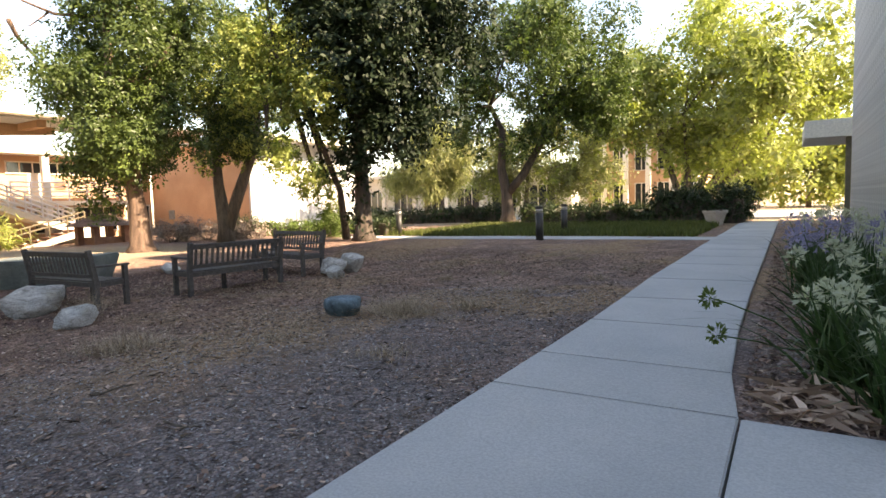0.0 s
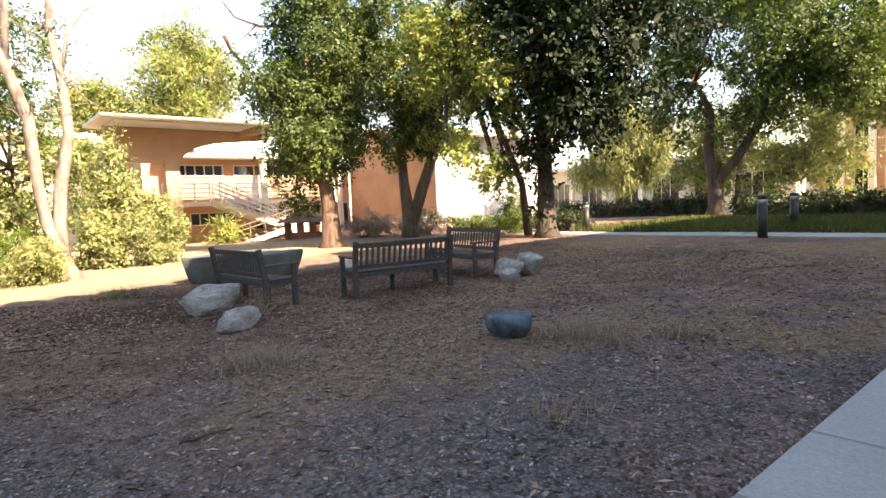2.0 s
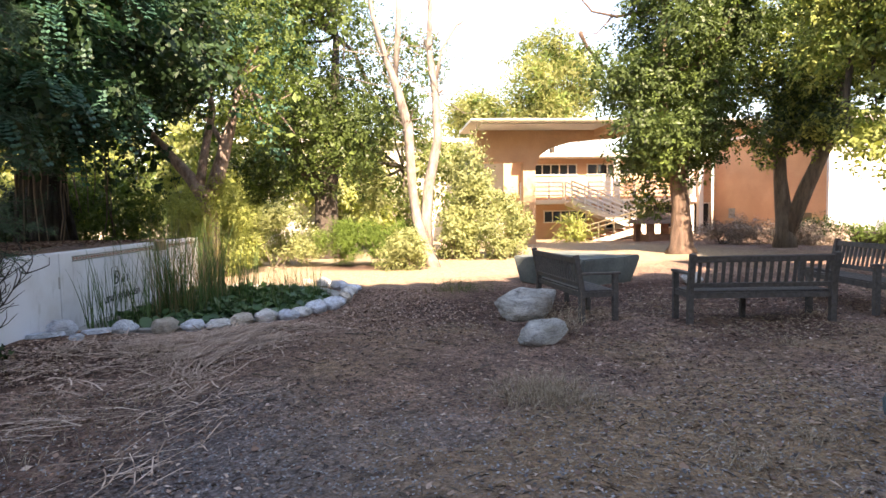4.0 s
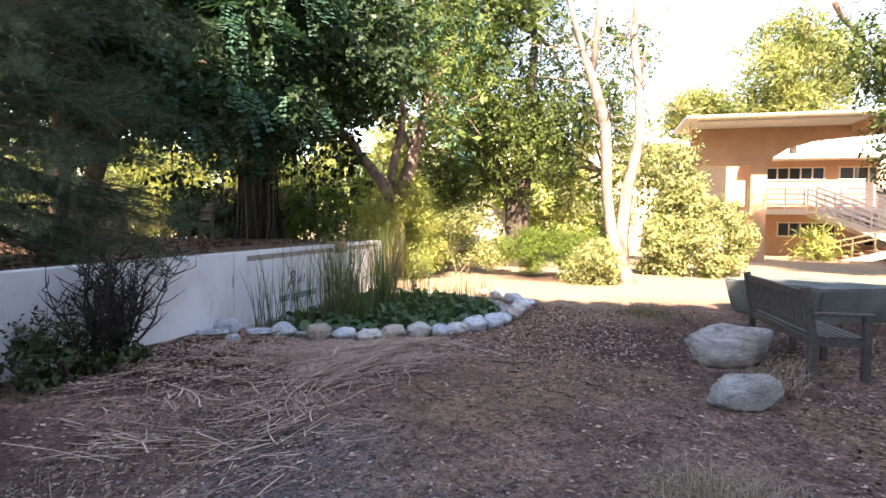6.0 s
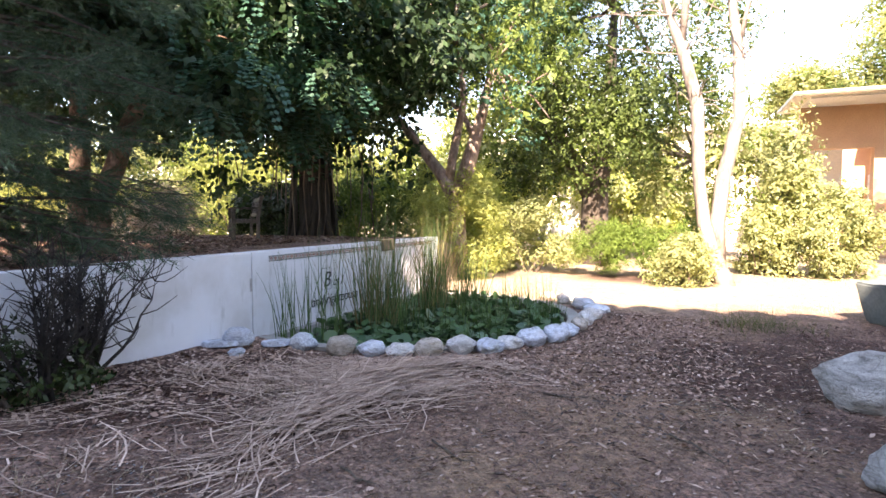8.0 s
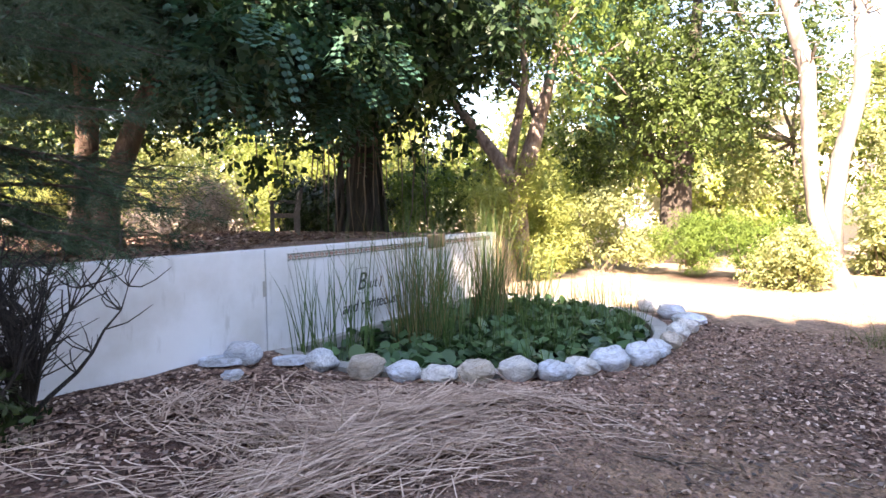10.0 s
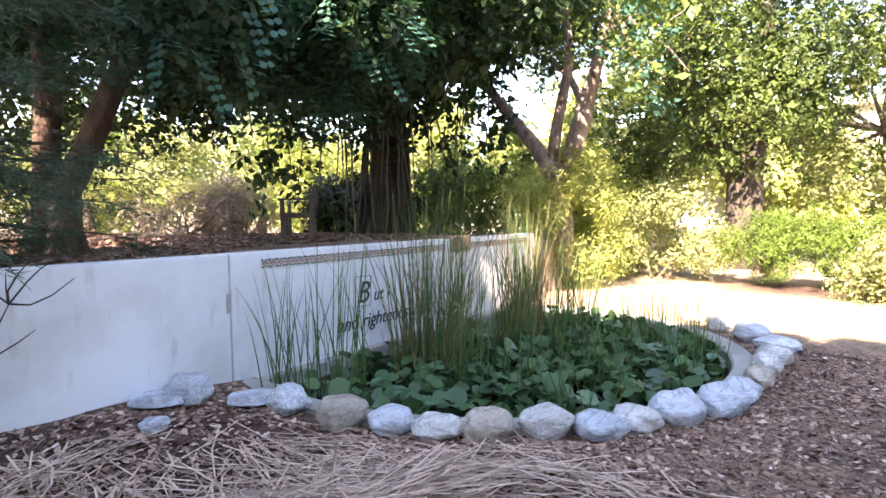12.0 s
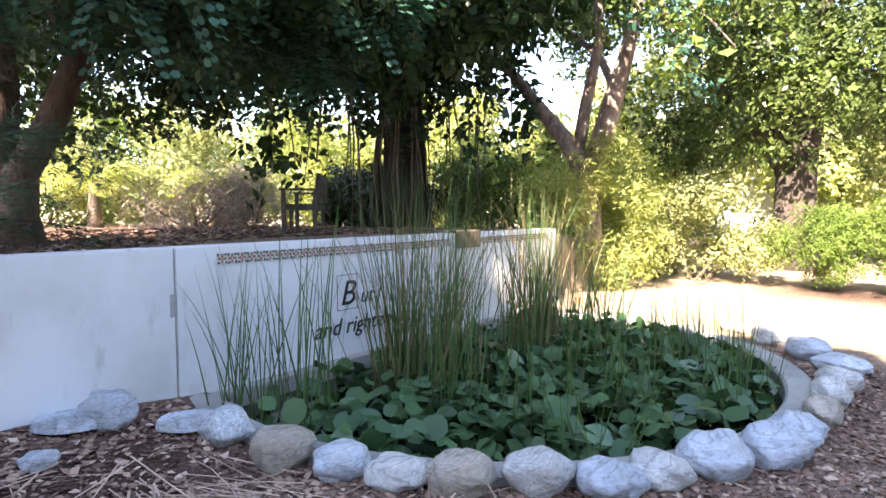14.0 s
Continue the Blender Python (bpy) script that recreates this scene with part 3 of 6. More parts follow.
# ---- the shading block beside the footpath ----
hall = thing("building", "tall white fluted plaster building with entrance canopy", "building")
part("wall", block(1.1, 14, -3.2, 14.5, -0.2, 12.0), M_WHITE, hall)
# unseen set-back block, added only to shade the footpath farther along
part("wall", block(2.6, 14, 14.5, 31, -0.2, 12.0), M_WHITE, hall)
# unseen raised block, added to push the shadow edge farther out
part("wall", block(1.1, 14, 12.4, 14.5, 12.0, 14.2), M_WHITE, hall)
flute = mesh_of("flute", *tubes([([(0, 0, 0.1), (0, 0, 11.9)], [0.05, 0.05])], 8), smooth=True)
for k in range(46):
    part("flute", flute, M_WHITE, hall, m=pose(1.1, 14.2 - 0.22 * k, 0))
scallop = mesh_of("scallop", *tubes([([(0, 0, 0), (12.5, 0, 0)], [0.36, 0.36])], 14), smooth=True)
for k in range(20):
    part("parapet_scallop", scallop, M_WHITE, hall, m=pose(1.12, 11.9 - 0.76 * k, 12.0))
part("canopy", block(0.25, 2.58, 14.6, 17.2, 2.66, 3.03, 0.02), M_CREAM, hall, "cream entrance canopy")
part("column", block(1.0, 1.09, 14.75, 14.95, 0.1, 2.66), M_BROWNSTAIN, hall, "brown canopy post")
part("column", block(1.12, 1.3, 14.52, 14.75, 0.1, 2.66), M_WHITE, hall)

# ---- garden wall and pond ----
gwall = thing("wall_garden", "white painted plaster retaining wall with tile band and lettering", "wall", kind="structure")
for a, b in ((-2.0, -5.9), (-5.91, -9.77), (-9.785, WALL_END)):
    part("panel", block(b, a, WALL_Y - 0.2, WALL_Y, -0.5, 1.1, 0.012), M_WALL, gwall)
part("seam_backing", block(-9.8, -9.75, WALL_Y - 0.16, WALL_Y - 0.02, -0.3, 1.09), M_OLDCON, gwall)
part("coping_post", block(-13.5, -13.05, WALL_Y - 0.3, WALL_Y + 0.05, 0.93, 1.13, 0.015), M_BROWNSTAIN, gwall, "brown weathered wooden box on the wall")
part("crack_filler", block(-9.775, -9.735, WALL_Y - 0.004, WALL_Y + 0.003, 0.62, 0.78), M_OLDCON, gwall)


def tile_meshes():
    face = bmesh.new()
    box(face, -0.04, 0.04, 0, 0.006, -0.04, 0.04)
    red, green = bmesh.new(), bmesh.new()
    for a in range(4):
        m = pose(0, 0, 0, 0, 45 + 90 * a, 0)
        box(red, 0.004, 0.019, 0.006, 0.009, 0.004, 0.019, m)
        m2 = pose(0, 0, 0, 0, 90 * a, 0)
        box(green, 0.024, 0.038, 0.006, 0.009, 0.016, 0.038, m2)
        box(green, 0.026, 0.032, 0.006, 0.009, -0.010, 0.010, m2)
    out = []
    for nm, bm, mat in (("tile", face, M_TILEWHITE), ("red_flower", red, M_RED), ("green_border", green, M_BLUEGREEN)):
        me = bpy.data.meshes.new(nm)
        bm.to_mesh(me)
        bm.free()
        me.materials.append(mat)
        out.append(me)
    return out


T0, T1, T2 = tile_meshes()
for k in range(62):
    x = -10.13 - 0.084 * k
    if -13.56 < x < -12.98:
        continue
    t = part("tile", T0, None, gwall, m=pose(x, WALL_Y, 1.0))
    part("red_flower", T1, None, t)
    part("green_border", T2, None, t)


def words(text, x, z, size, parent):
    """Slanted lettering on the wall, read along -x."""
    cu = bpy.data.curves.new("letters", "FONT")
    cu.body, cu.size, cu.shear, cu.extrude, cu.space_character = text, size, 0.3, 0.003, 1.0
    ob = bpy.data.objects.new("letters", cu)
    me = bpy.data.meshes.new_from_object(ob)
    bpy.data.objects.remove(ob)
    return part("lettering", me, M_INK, parent, "black painted letters", pose(x, WALL_Y + 0.004, z, 90, 0, 180))


words("B", -11.28, 0.5, 0.32, gwall)
words("ut l", -11.53, 0.5, 0.2, gwall)
words("and righteousn", -10.98, 0.24, 0.21, gwall)
frame_bm = bmesh.new()
for a, b, c, d in ((-11.5, -11.25, 0.77, 0.775), (-11.5, -11.25, 0.455, 0.46), (-11.5, -11.495, 0.455, 0.775), (-11.255, -11.25, 0.455, 0.775)):
    box(frame_bm, a, b, WALL_Y, WALL_Y + 0.004, c, d)
part("initial_frame", frame_bm, M_INK, gwall)


def pond():
    root = thing("pond", "half-round garden pond with dark water and concrete rim", "pond", kind="structure")
    n = 64
    V, F = [], []
    a0, a1 = radians(-22), radians(200)
    for i in range(n + 1):
        a = a0 + (a1 - a0) * i / n
        for r, z in ((POND_R + 0.06, -0.2), (POND_R + 0.06, 0.05), (POND_R - 0.12, 0.05), (POND_R - 0.14, 0.03), (POND_R - 0.14, -0.5)):
            V.append((POND[0] + r * math.cos(a), max(POND[1] + r * math.sin(a), WALL_Y - 0.05), z))
    for i in range(n):
        for k in range(4):
            F.append((i * 5 + k, i * 5 + k + 1, i * 5 + k + 6, i * 5 + k + 5))
    part("rim", mesh_of("rim", V, F), M_OLDCON, root)
    part("curb", block(-9.95, -9.3, WALL_Y + 0.0, WALL_Y + 0.5, -0.15, 0.045, 0.01), M_OLDCON, root)
    part("curb", block(WALL_END, -9.9, WALL_Y, WALL_Y + 0.12, -0.3, 0.03, 0.01), M_OLDCON, root)
    bm = bmesh.new()
    bmesh.ops.create_circle(bm, cap_ends=True, radius=POND_R - 0.1, segments=64, matrix=pose(*POND, -0.1))
    bmesh.ops.bisect_plane(bm, geom=bm.verts[:] + bm.edges[:] + bm.faces[:], plane_co=(0, WALL_Y + 0.02, 0), plane_no=(0, -1, 0), clear_outer=True)
    part("water", bm, M_WATER, root)


pond()


def boulder(name, label, x, y, size, seed, mat, yaw=0.0, rough=0.22, sink=0.12, flat=0.0, group="", category="rock", facet=0.43):
    """A rounded stone with facets and dents."""
    bm = bmesh.new()
    bmesh.ops.create_icosphere(bm, subdivisions=4, radius=0.5)
    off = Vector((seed * 3.7, seed * 1.3, 0))
    for v in bm.verts:
        d = v.co.normalized()
        k = 1 + rough * noise.fractal(d * 1.4 + off, 1.0, 2.0, 3) + 0.05 * noise.fractal(d * 5 + off, 0.8, 2.0, 4)
        p = d * 0.5 * k
        for j in range(7):
            c = Vector((noise.noise(off + Vector((j, 0, 1))), noise.noise(off + Vector((j, 5, 2))), noise.noise(off + Vector((j, 9, 3))))).normalized()
            over = p.dot(c) - facet
            if over > 0:
                p -= c * over * 0.75
        if flat and p.z > flat:
            p.z = flat + (p.z - flat) * 0.2
        v.co = Vector((p.x * size[0], p.y * size[1], p.z * size[2])) * 1.0
    for f in bm.faces:
        f.smooth = True
    ob = part(name, bm, mat, m=pose(x, y, gz(x, y) + size[2] * (0.5 - sink), 0, 0, yaw))
    return tagged(ob, label, category, group)


ring = [(-3, .33, 1), (8, .34, 2), (16, .31, 3), (23, .33, 0), (30, .36, 2), (38, .36, 0), (45, .35, 3), (51.5, .31, 0), (59, .36, 3), (68, .38, 3), (77, .37, 3), (86, .33, 2), (95, .32, 0), (105, .36, 0), (116, .4, 3), (126, .4, 3), (136, .38, 0), (147, .3, 2)]
stone_mats = [M_EDGESTONE, M_SPECKLE, M_TANROCK, M_BLUEROCK]
stone_label = ["pale grey rounded boulder edging the pond", "speckled grey granite boulder edging the pond", "tan weathered boulder edging the pond", "blue-grey rounded boulder edging the pond"]
for k, (a, s, kind) in enumerate(ring):
    r = POND_R + 0.1 + 0.03 * math.sin(k * 2.3) + (0.16 if a > 95 else 0) + (0.15 if a > 112 else 0)
    boulder("boulder", stone_label[kind], POND[0] + r * math.cos(radians(a)), POND[1] + r * math.sin(radians(a)), (s * (0.86 + 0.15 * math.sin(k)), s * 0.98, 0.21 + 0.04 * math.sin(k * 1.7)), k + 1, stone_mats[kind], a, sink=0.16, group="stones round the pond")
boulder("boulder", "blue-grey boulder beside the white wall", -9.2, -1.92, (.3, .33, .24), 31, M_BLUEROCK, 20, group="stones round the pond")
boulder("boulder", "small grey stone in the mulch", -8.72, -1.5, (.14, .17, .1), 32, M_BLUEROCK, 60, group="stones round the pond")
for x, y, s in ((-9.05, -2.02, .42), (-9.55, -1.66, .38)):
    bm = bmesh.new()
    bmesh.ops.create_cone(bm, cap_ends=True, segments=28, radius1=s / 2, radius2=s / 2 - 0.01, depth=0.05)
    for v in bm.verts:
        v.co += Vector((noise.noise(v.co * 6) * 0.02, noise.noise(v.co * 5 + Vector((3, 0, 0))) * 0.02, 0))
    bmesh.ops.bevel(bm, geom=[e for e in bm.edges if e.verts[0].co.z > 0 and e.verts[1].co.z > 0], offset=0.008, segments=2, affect="EDGES")
    tagged(part("stepping_stone", bm, M_BLUEROCK, m=pose(x, y, gz(x, y) + 0.035, 3, -4, 0)), "round flat pale stepping stone by the pond", "stepping stone")


def lily_meshes():
    out = []
    for k in range(5):
        bm = bmesh.new()
        rim = []
        c = bm.verts.new((0, 0, -0.02))
        n = 14
        for i in range(n):
            a = radians(14 + (332) * i / (n - 1))
            r = 0.5 * (1 + 0.07 * math.sin(a * 3 + k))
            rim.append(bm.verts.new((r * math.cos(a), r * math.sin(a), 0.035 * math.sin(a * 2 + k * 1.3) + 0.02)))
        for i in range(n - 1):
            bm.faces.new((c, rim[i], rim[i + 1]))
        me = bpy.data.meshes.new("lily_pad")
        bm.to_mesh(me)
        bm.free()
        me.materials.append(leaf_by_object)
        out.append(me)
    return out


def lily_material():
    m, n, l, b = nodes_of("lily_pad_leaf")
    oi = n.new("ShaderNodeObjectInfo")
    c = ramp(n, l, oi.outputs["Random"], [(0, (0.03, 0.075, 0.035)), (0.6, (0.06, 0.13, 0.065)), (0.97, (0.08, 0.16, 0.08)), (1, (0.2, 0.18, 0.05))])
    l.new(mix(n, l, c, ramp(n, l, noise_tex(n, l, 4, 5), [(0.3, (0.7, 0.7, 0.7)), (0.7, (1.2, 1.2, 1.2))]), 1.0, "MULTIPLY"), b.inputs["Base Color"])
    b.inputs["Roughness"].default_value = 0.38
    return m


leaf_by_object = lily_material()
pads = lily_meshes()
lilies = thing("water_lilies", "dense round green lily pads over the pond", "water plant", pose(POND[0], POND[1], -0.1))
count = 0
while count < 300:
    a, r = RNG.random() * 2 * math.pi, (POND_R - 0.2) * math.sqrt(RNG.random())
    x, y = r * math.cos(a), r * math.sin(a)
    if y + POND[1] < WALL_Y + 0.25 or (x > 1.3 and y < -0.1 and RNG.random() < 0.8):
        continue
    s = 0.11 + 0.11 * RNG.random()
    lift = 0.01 + 0.16 * RNG.random() ** 1.5
    o = part("lily_pad", pads[count % 5], None, lilies, m=pose(x, y, lift, RNG.normal(0, 20), RNG.normal(0, 20), RNG.random() * 360) @ Matrix.Diagonal((s, s, s, 1)))
    count += 1

pad_rng = np.random.default_rng(8)
more = []
while len(more) < 1700:
    a, r = pad_rng.random() * 2 * math.pi, (POND_R - 0.2) * math.sqrt(pad_rng.random())
    x, y = POND[0] + r * math.cos(a), POND[1] + r * math.sin(a)
    if y < WALL_Y + 0.25 or (x > -10.9 and y < -1.3 and pad_rng.random() < 0.8):
        continue
    m = pose(x - POND[0], y - POND[1], 0.01 + 0.2 * pad_rng.random() ** 1.5, pad_rng.normal(0, 26), pad_rng.normal(0, 26), pad_rng.random() * 360)
    s = 0.035 + 0.055 * pad_rng.random()
    more.append([m @ Vector((s * math.cos(2 * math.pi * k / 9), s * math.sin(2 * math.pi * k / 9), 0.012 * math.sin(k * 2.1))) for k in range(9)])
tagged(part("lily_leaves", poly_cloud("lily_leaves", np.array([[tuple(v) for v in q] for q in more])), L_LILY, lilies), kind="stuff")


def blades(rng, n, spread, height, lean, width, droop=0.35, base=(0, 0)):
    """Long tapering blades that bow over: strips of five, (n*5, 4, 3)."""
    out = []
    steps = 5
    a = rng.random(n) * 2 * math.pi
    p0 = np.stack([rng.normal(0, spread, n) + base[0], rng.normal(0, spread, n) + base[1], np.zeros(n)], -1)
    h = height * (0.55 + 0.6 * rng.random(n))
    ln = lean * rng.random(n)
    side = np.stack([-np.sin(a + 0.6), np.cos(a + 0.6), np.zeros(n)], -1)
    d = np.stack([np.cos(a), np.sin(a), np.zeros(n)], -1)

    def at(u):
        return p0 + d * (h * ln * (u + droop * u**2.5))[:, None] + np.array([0, 0, 1]) * (h * (u - droop * ln * u**3))[:, None]
    for k in range(steps):
        u0, u1 = k / steps, (k + 1) / steps
        w0, w1 = width * (1 - u0**2) + 0.0006, width * (1 - u1**2) + 0.0006
        out.append(np.stack([at(u0) - side * w0, at(u0) + side * w0, at(u1) + side * w1, at(u1) - side * w1], 1))
    return np.concatenate(out)


reed_spots = [(-10.02, -1.9, 28, .9), (-10.13, -1.68, 36, 1.15), (-10.25, -1.4, 40, 1.15), (-11.15, -1.3, 120, 1.3), (-11.5, -1.1, 60, 1.2), (-12.0, -1.55, 80, 1.35), (-12.5, -1.0, 80, 1.25), (-13.1, -1.15, 100, 1.2), (-13.5, -0.7, 60, .95), (-13.25, .2, 45, .6), (-12.7, .8, 45, .5), (-11.0, -.2, 20, .7), (-14.0, -1.6, 60, 1.2), (-11.7, .25, 40, .7), (-12.2, -.3, 50, .9), (-12.0, .9, 30, .55), (-12.9, .35, 40, .65), (-10.7, .35, 24, .6), (-11.1, -.75, 44, .95), (-13.6, .5, 34, .55)]
for k, (x, y, n, h) in enumerate(reed_spots):
    rng = np.random.default_rng(100 + k)
    r = thing("reed_clump", "tall thin green reeds growing in the pond", "reeds", pose(x, y, -0.12), "reeds in the pond")
    nb = int(n * .75)
    q = blades(rng, nb, 0.12, h * 1.3, 0.3, 0.005).reshape(5, nb, 4, 3)
    for i in range(14):
        part("reed", poly_cloud("reed", q[:, i]), L_REED, r)
    tagged(part("reed_rest", poly_cloud("reed_rest", q[:, 14:].reshape(-1, 4, 3)), L_REED, r), kind="stuff")
    if k in (3, 4, 5, 6, 7, 12):
        tagged(part("dry_reed_rest", poly_cloud("dry_reed_rest", blades(rng, n // 2, 0.14, h * 1.3, 0.35, 0.004)), L_DRYREED, r, "dead tan reed stems"), kind="stuff")

# ---- rocks and benches of the sitting circle ----
boulder("boulder", "large pale grey boulder beside the bench", -9.7, 4.15, (.66, 1.08, .52), 41, M_BOULDER, 14, 0.3, facet=0.31)
boulder("boulder", "low pale boulder lying on the mulch", -8.0, 3.9, (.4, .66, .33), 42, M_BOULDER, 18, 0.2, facet=0.31)
boulder("boulder", "grey boulder leaning in a stack of three", -8.05, 8.95, (.55, .5, .42), 43, M_BOULDER, 30, 0.25, facet=0.37)
boulder("boulder", "white boulder behind the stack of stones", -7.95, 9.4, (.5, .5, .5), 44, M_BOULDER, 100, 0.25, facet=0.37)
boulder("boulder", "small pale boulder before the stack", -7.6, 8.5, (.36, .48, .3), 45, M_BOULDER, 20, 0.2, facet=0.37)
boulder("boulder", "small pale stone in the sunlit gravel", -15.2, 7.6, (.5, .4, .35), 46, M_BOULDER, 20, 0.2)
boulder("boulder", "small pale stone behind the middle bench", -12.3, 8.1, (.4, .5, .3), 48, M_BOULDER, 50, 0.2, facet=0.35)
boulder("painted_stone", "round flat-topped teal painted stone on the gravel", -4.6, 5.25, (.46, .44, .36), 47, M_TEAL, 20, 0.12, 0.1, 0.2)


def bench():
    """Slatted garden bench, 1.85 m long; its back stands along x, the seat reaches towards +y."""
    root = thing("garden_bench", "weathered grey-brown slatted teak garden bench", "bench", group="benches of the sitting circle")
    L = 0.925
    lean = pose(0, 0.08, 0.42, 10, 0, 0)
    for x in (-L + 0.03, L - 0.03):
        bm = block(x - 0.035, x + 0.035, 0.04, 0.11, 0, 0.44)
        box(bm, x - 0.034, x + 0.034, -0.035, 0.035, -0.02, 0.5, lean)
        part("leg", bm, M_TEAK, root)
        part("leg", block(x - 0.035, x + 0.035, 0.52, 0.59, 0, 0.64, 0.005), M_TEAK, root)
        part("armrest", block(x - 0.045, x + 0.045, 0.05, 0.62, 0.64, 0.672, 0.008), M_TEAK, root)
        part("side_rail", block(x - 0.02, x + 0.02, 0.1, 0.53, 0.34, 0.41), M_TEAK, root)
    part("seat_rail", block(-L + 0.06, L - 0.06, 0.54, 0.57, 0.34, 0.41), M_TEAK, root)
    part("seat_rail", block(-L + 0.06, L - 0.06, 0.06, 0.09, 0.34, 0.41), M_TEAK, root)
    for k in range(6):
        part("seat_slat", block(-L + 0.03, L - 0.03, 0.1 + 0.078 * k, 0.165 + 0.078 * k, 0.412, 0.432, 0.003), M_TEAK, root)
    part("top_rail", block(-L + 0.066, L - 0.066, -0.02, 0.02, 0.39, 0.47, 0.006, lean), M_TEAK, root)
    part("lower_rail", block(-L + 0.066, L - 0.066, -0.018, 0.018, 0.06, 0.12, 0.004, lean), M_TEAK, root)
    n = 17
    for k in range(n):
        x = -L + 0.13 + (2 * L - 0.26) * k / (n - 1)
        part("back_slat", block(x - 0.021, x + 0.021, -0.008, 0.008, 0.12, 0.39, 0, lean), M_TEAK, root)
    part("centre_leg", block(-0.03, 0.03, 0.52, 0.58, 0, 0.40), M_TEAK, root)
    return root


b1 = bench()
b1.matrix_basis = pose(-10.0, 4.63, gz(-9.8, 4.8), 0, 0, 3)
copy_thing(b1, pose(-8.35, 6.85, gz(-8.6, 6.8), 0, 0, 83))
copy_thing(b1, pose(-9.2, 9.15, gz(-9.3, 9.0), 0, 0, 170))


def table_block():
    """A flared, flat-topped block of grey concrete."""
    bm = bmesh.new()
    vs = box(bm, -1.0, 1.0, -0.9, 0.9, 0, 0.6)
    for v in vs:
        if v.co.z < 0.1:
            v.co.x *= 0.86
            v.co.y *= 0.86
    bmesh.ops.subdivide_edges(bm, edges=bm.edges[:], cuts=6, use_grid_fill=True)
    for v in bm.verts:
        v.co += Vector((noise.noise(v.co * 2), noise.noise(v.co * 2 + Vector((4, 0, 0))), noise.noise(v.co * 2 + Vector((0, 7, 0))))) * 0.035
    bmesh.ops.bevel(bm, geom=[e for e in bm.edges if e.calc_face_angle(0) > 1.0], offset=0.03, segments=2, affect="EDGES")
    return tagged(part("stone_block", bm, M_SLATE, m=pose(-13.6, 6.2, gz(-13.2, 5.7) - 0.02, 0, 0, 30)), "flared grey-green flat-topped stone block behind the bench", "stone block")


table_block()

# ---- bollards, urn, hedges and lawn ----
def bollard(x, y):
    root = thing("bollard", "dark round bollard light with a steel band", "bollard light", pose(x, y, gz(x, y)), "bollards by the path")
    part("post", mesh_of("post", *tubes([([(0, 0, -0.05), (0, 0, 0.86)], [0.12, 0.12])], 20), smooth=True), M_DARK, root)
    part("band", mesh_of("band", *tubes([([(0, 0, 0.86), (0, 0, 0.97)], [0.115, 0.115])], 20), smooth=True), M_STEEL, root, "brushed steel light band")
    part("cap", mesh_of("cap", *tubes([([(0, 0, 0.97), (0, 0, 1.05), (0, 0, 1.07)], [0.12, 0.12, 0.09])], 20), smooth=True), M_DARK, root)


bollard(-6.7, 17.0)
bollard(-7.25, 20.9)
bollard(-13.5, 19.0)


def urn():
    root = thing("planter_urn", "pale tapered stone planter urn beside the path", "planter", pose(-2.6, 25.9, gz(-2.6, 26)))
    V, F = tubes([([(0, 0, 0), (0, 0, 0.06), (0, 0, 0.5), (0, 0, 0.52), (0, 0, 0.62)], [0.27, 0.29, 0.43, 0.48, 0.48])], 4)
    part("body", mesh_of("body", V, F), M_TERRA, root)
    part("soil", block(-0.3, 0.3, -0.3, 0.3, 0.6, 0.63), M_DARKBARK, root)


urn()


def hedge(label, x0, x1, y0, y1, h, seed, mat=None, n=9000, size=0.06, z=None):
    rng = np.random.default_rng(seed)
    z = gz((x0 + x1) / 2, (y0 + y1) / 2) if z is None else z
    root = thing("hedge", label, "hedge")
    nc = int(60 + 40 * (x1 - x0))
    cs = np.stack([x0 + (x1 - x0) * rng.random(nc), y0 + (y1 - y0) * rng.random(nc), z + h * (0.12 + 0.72 * rng.random(nc))], -1)
    q = leaves(rng, cs, np.full(nc, min(h, y1 - y0) * 0.24), int(n * 1.4), size, 0.4, 0.6)
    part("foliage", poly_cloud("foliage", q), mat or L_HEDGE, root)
    # plain dark block added in place of the hedge's shaded inside
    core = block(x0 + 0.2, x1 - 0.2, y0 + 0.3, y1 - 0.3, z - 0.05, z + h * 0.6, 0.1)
    part("shade_core", core, M_DARKBARK, root, "dark solid core standing for the shaded inside of the hedge")


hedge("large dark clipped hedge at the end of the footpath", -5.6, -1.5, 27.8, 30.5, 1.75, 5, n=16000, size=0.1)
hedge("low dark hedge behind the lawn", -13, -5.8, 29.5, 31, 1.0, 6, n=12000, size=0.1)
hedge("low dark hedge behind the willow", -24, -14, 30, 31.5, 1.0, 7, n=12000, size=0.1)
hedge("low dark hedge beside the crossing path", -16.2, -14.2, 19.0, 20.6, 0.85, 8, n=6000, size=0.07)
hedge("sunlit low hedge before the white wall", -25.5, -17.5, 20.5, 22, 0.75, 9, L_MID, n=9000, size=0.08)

rng = np.random.default_rng(21)
gx, gy = -14 + 11.6 * rng.random(26000), 18.6 + 8.5 * rng.random(26000)
gp = np.stack([gx, gy, ground_z(gx, gy)], -1)
gd = np.stack([rng.normal(0, 0.07, 26000), rng.normal(0, 0.07, 26000), 0.12 + 0.16 * rng.random(26000)], -1)
gs = np.stack([rng.normal(0, 0.016, 26000), rng.normal(0, 0.016, 26000), np.zeros(26000)], -1)
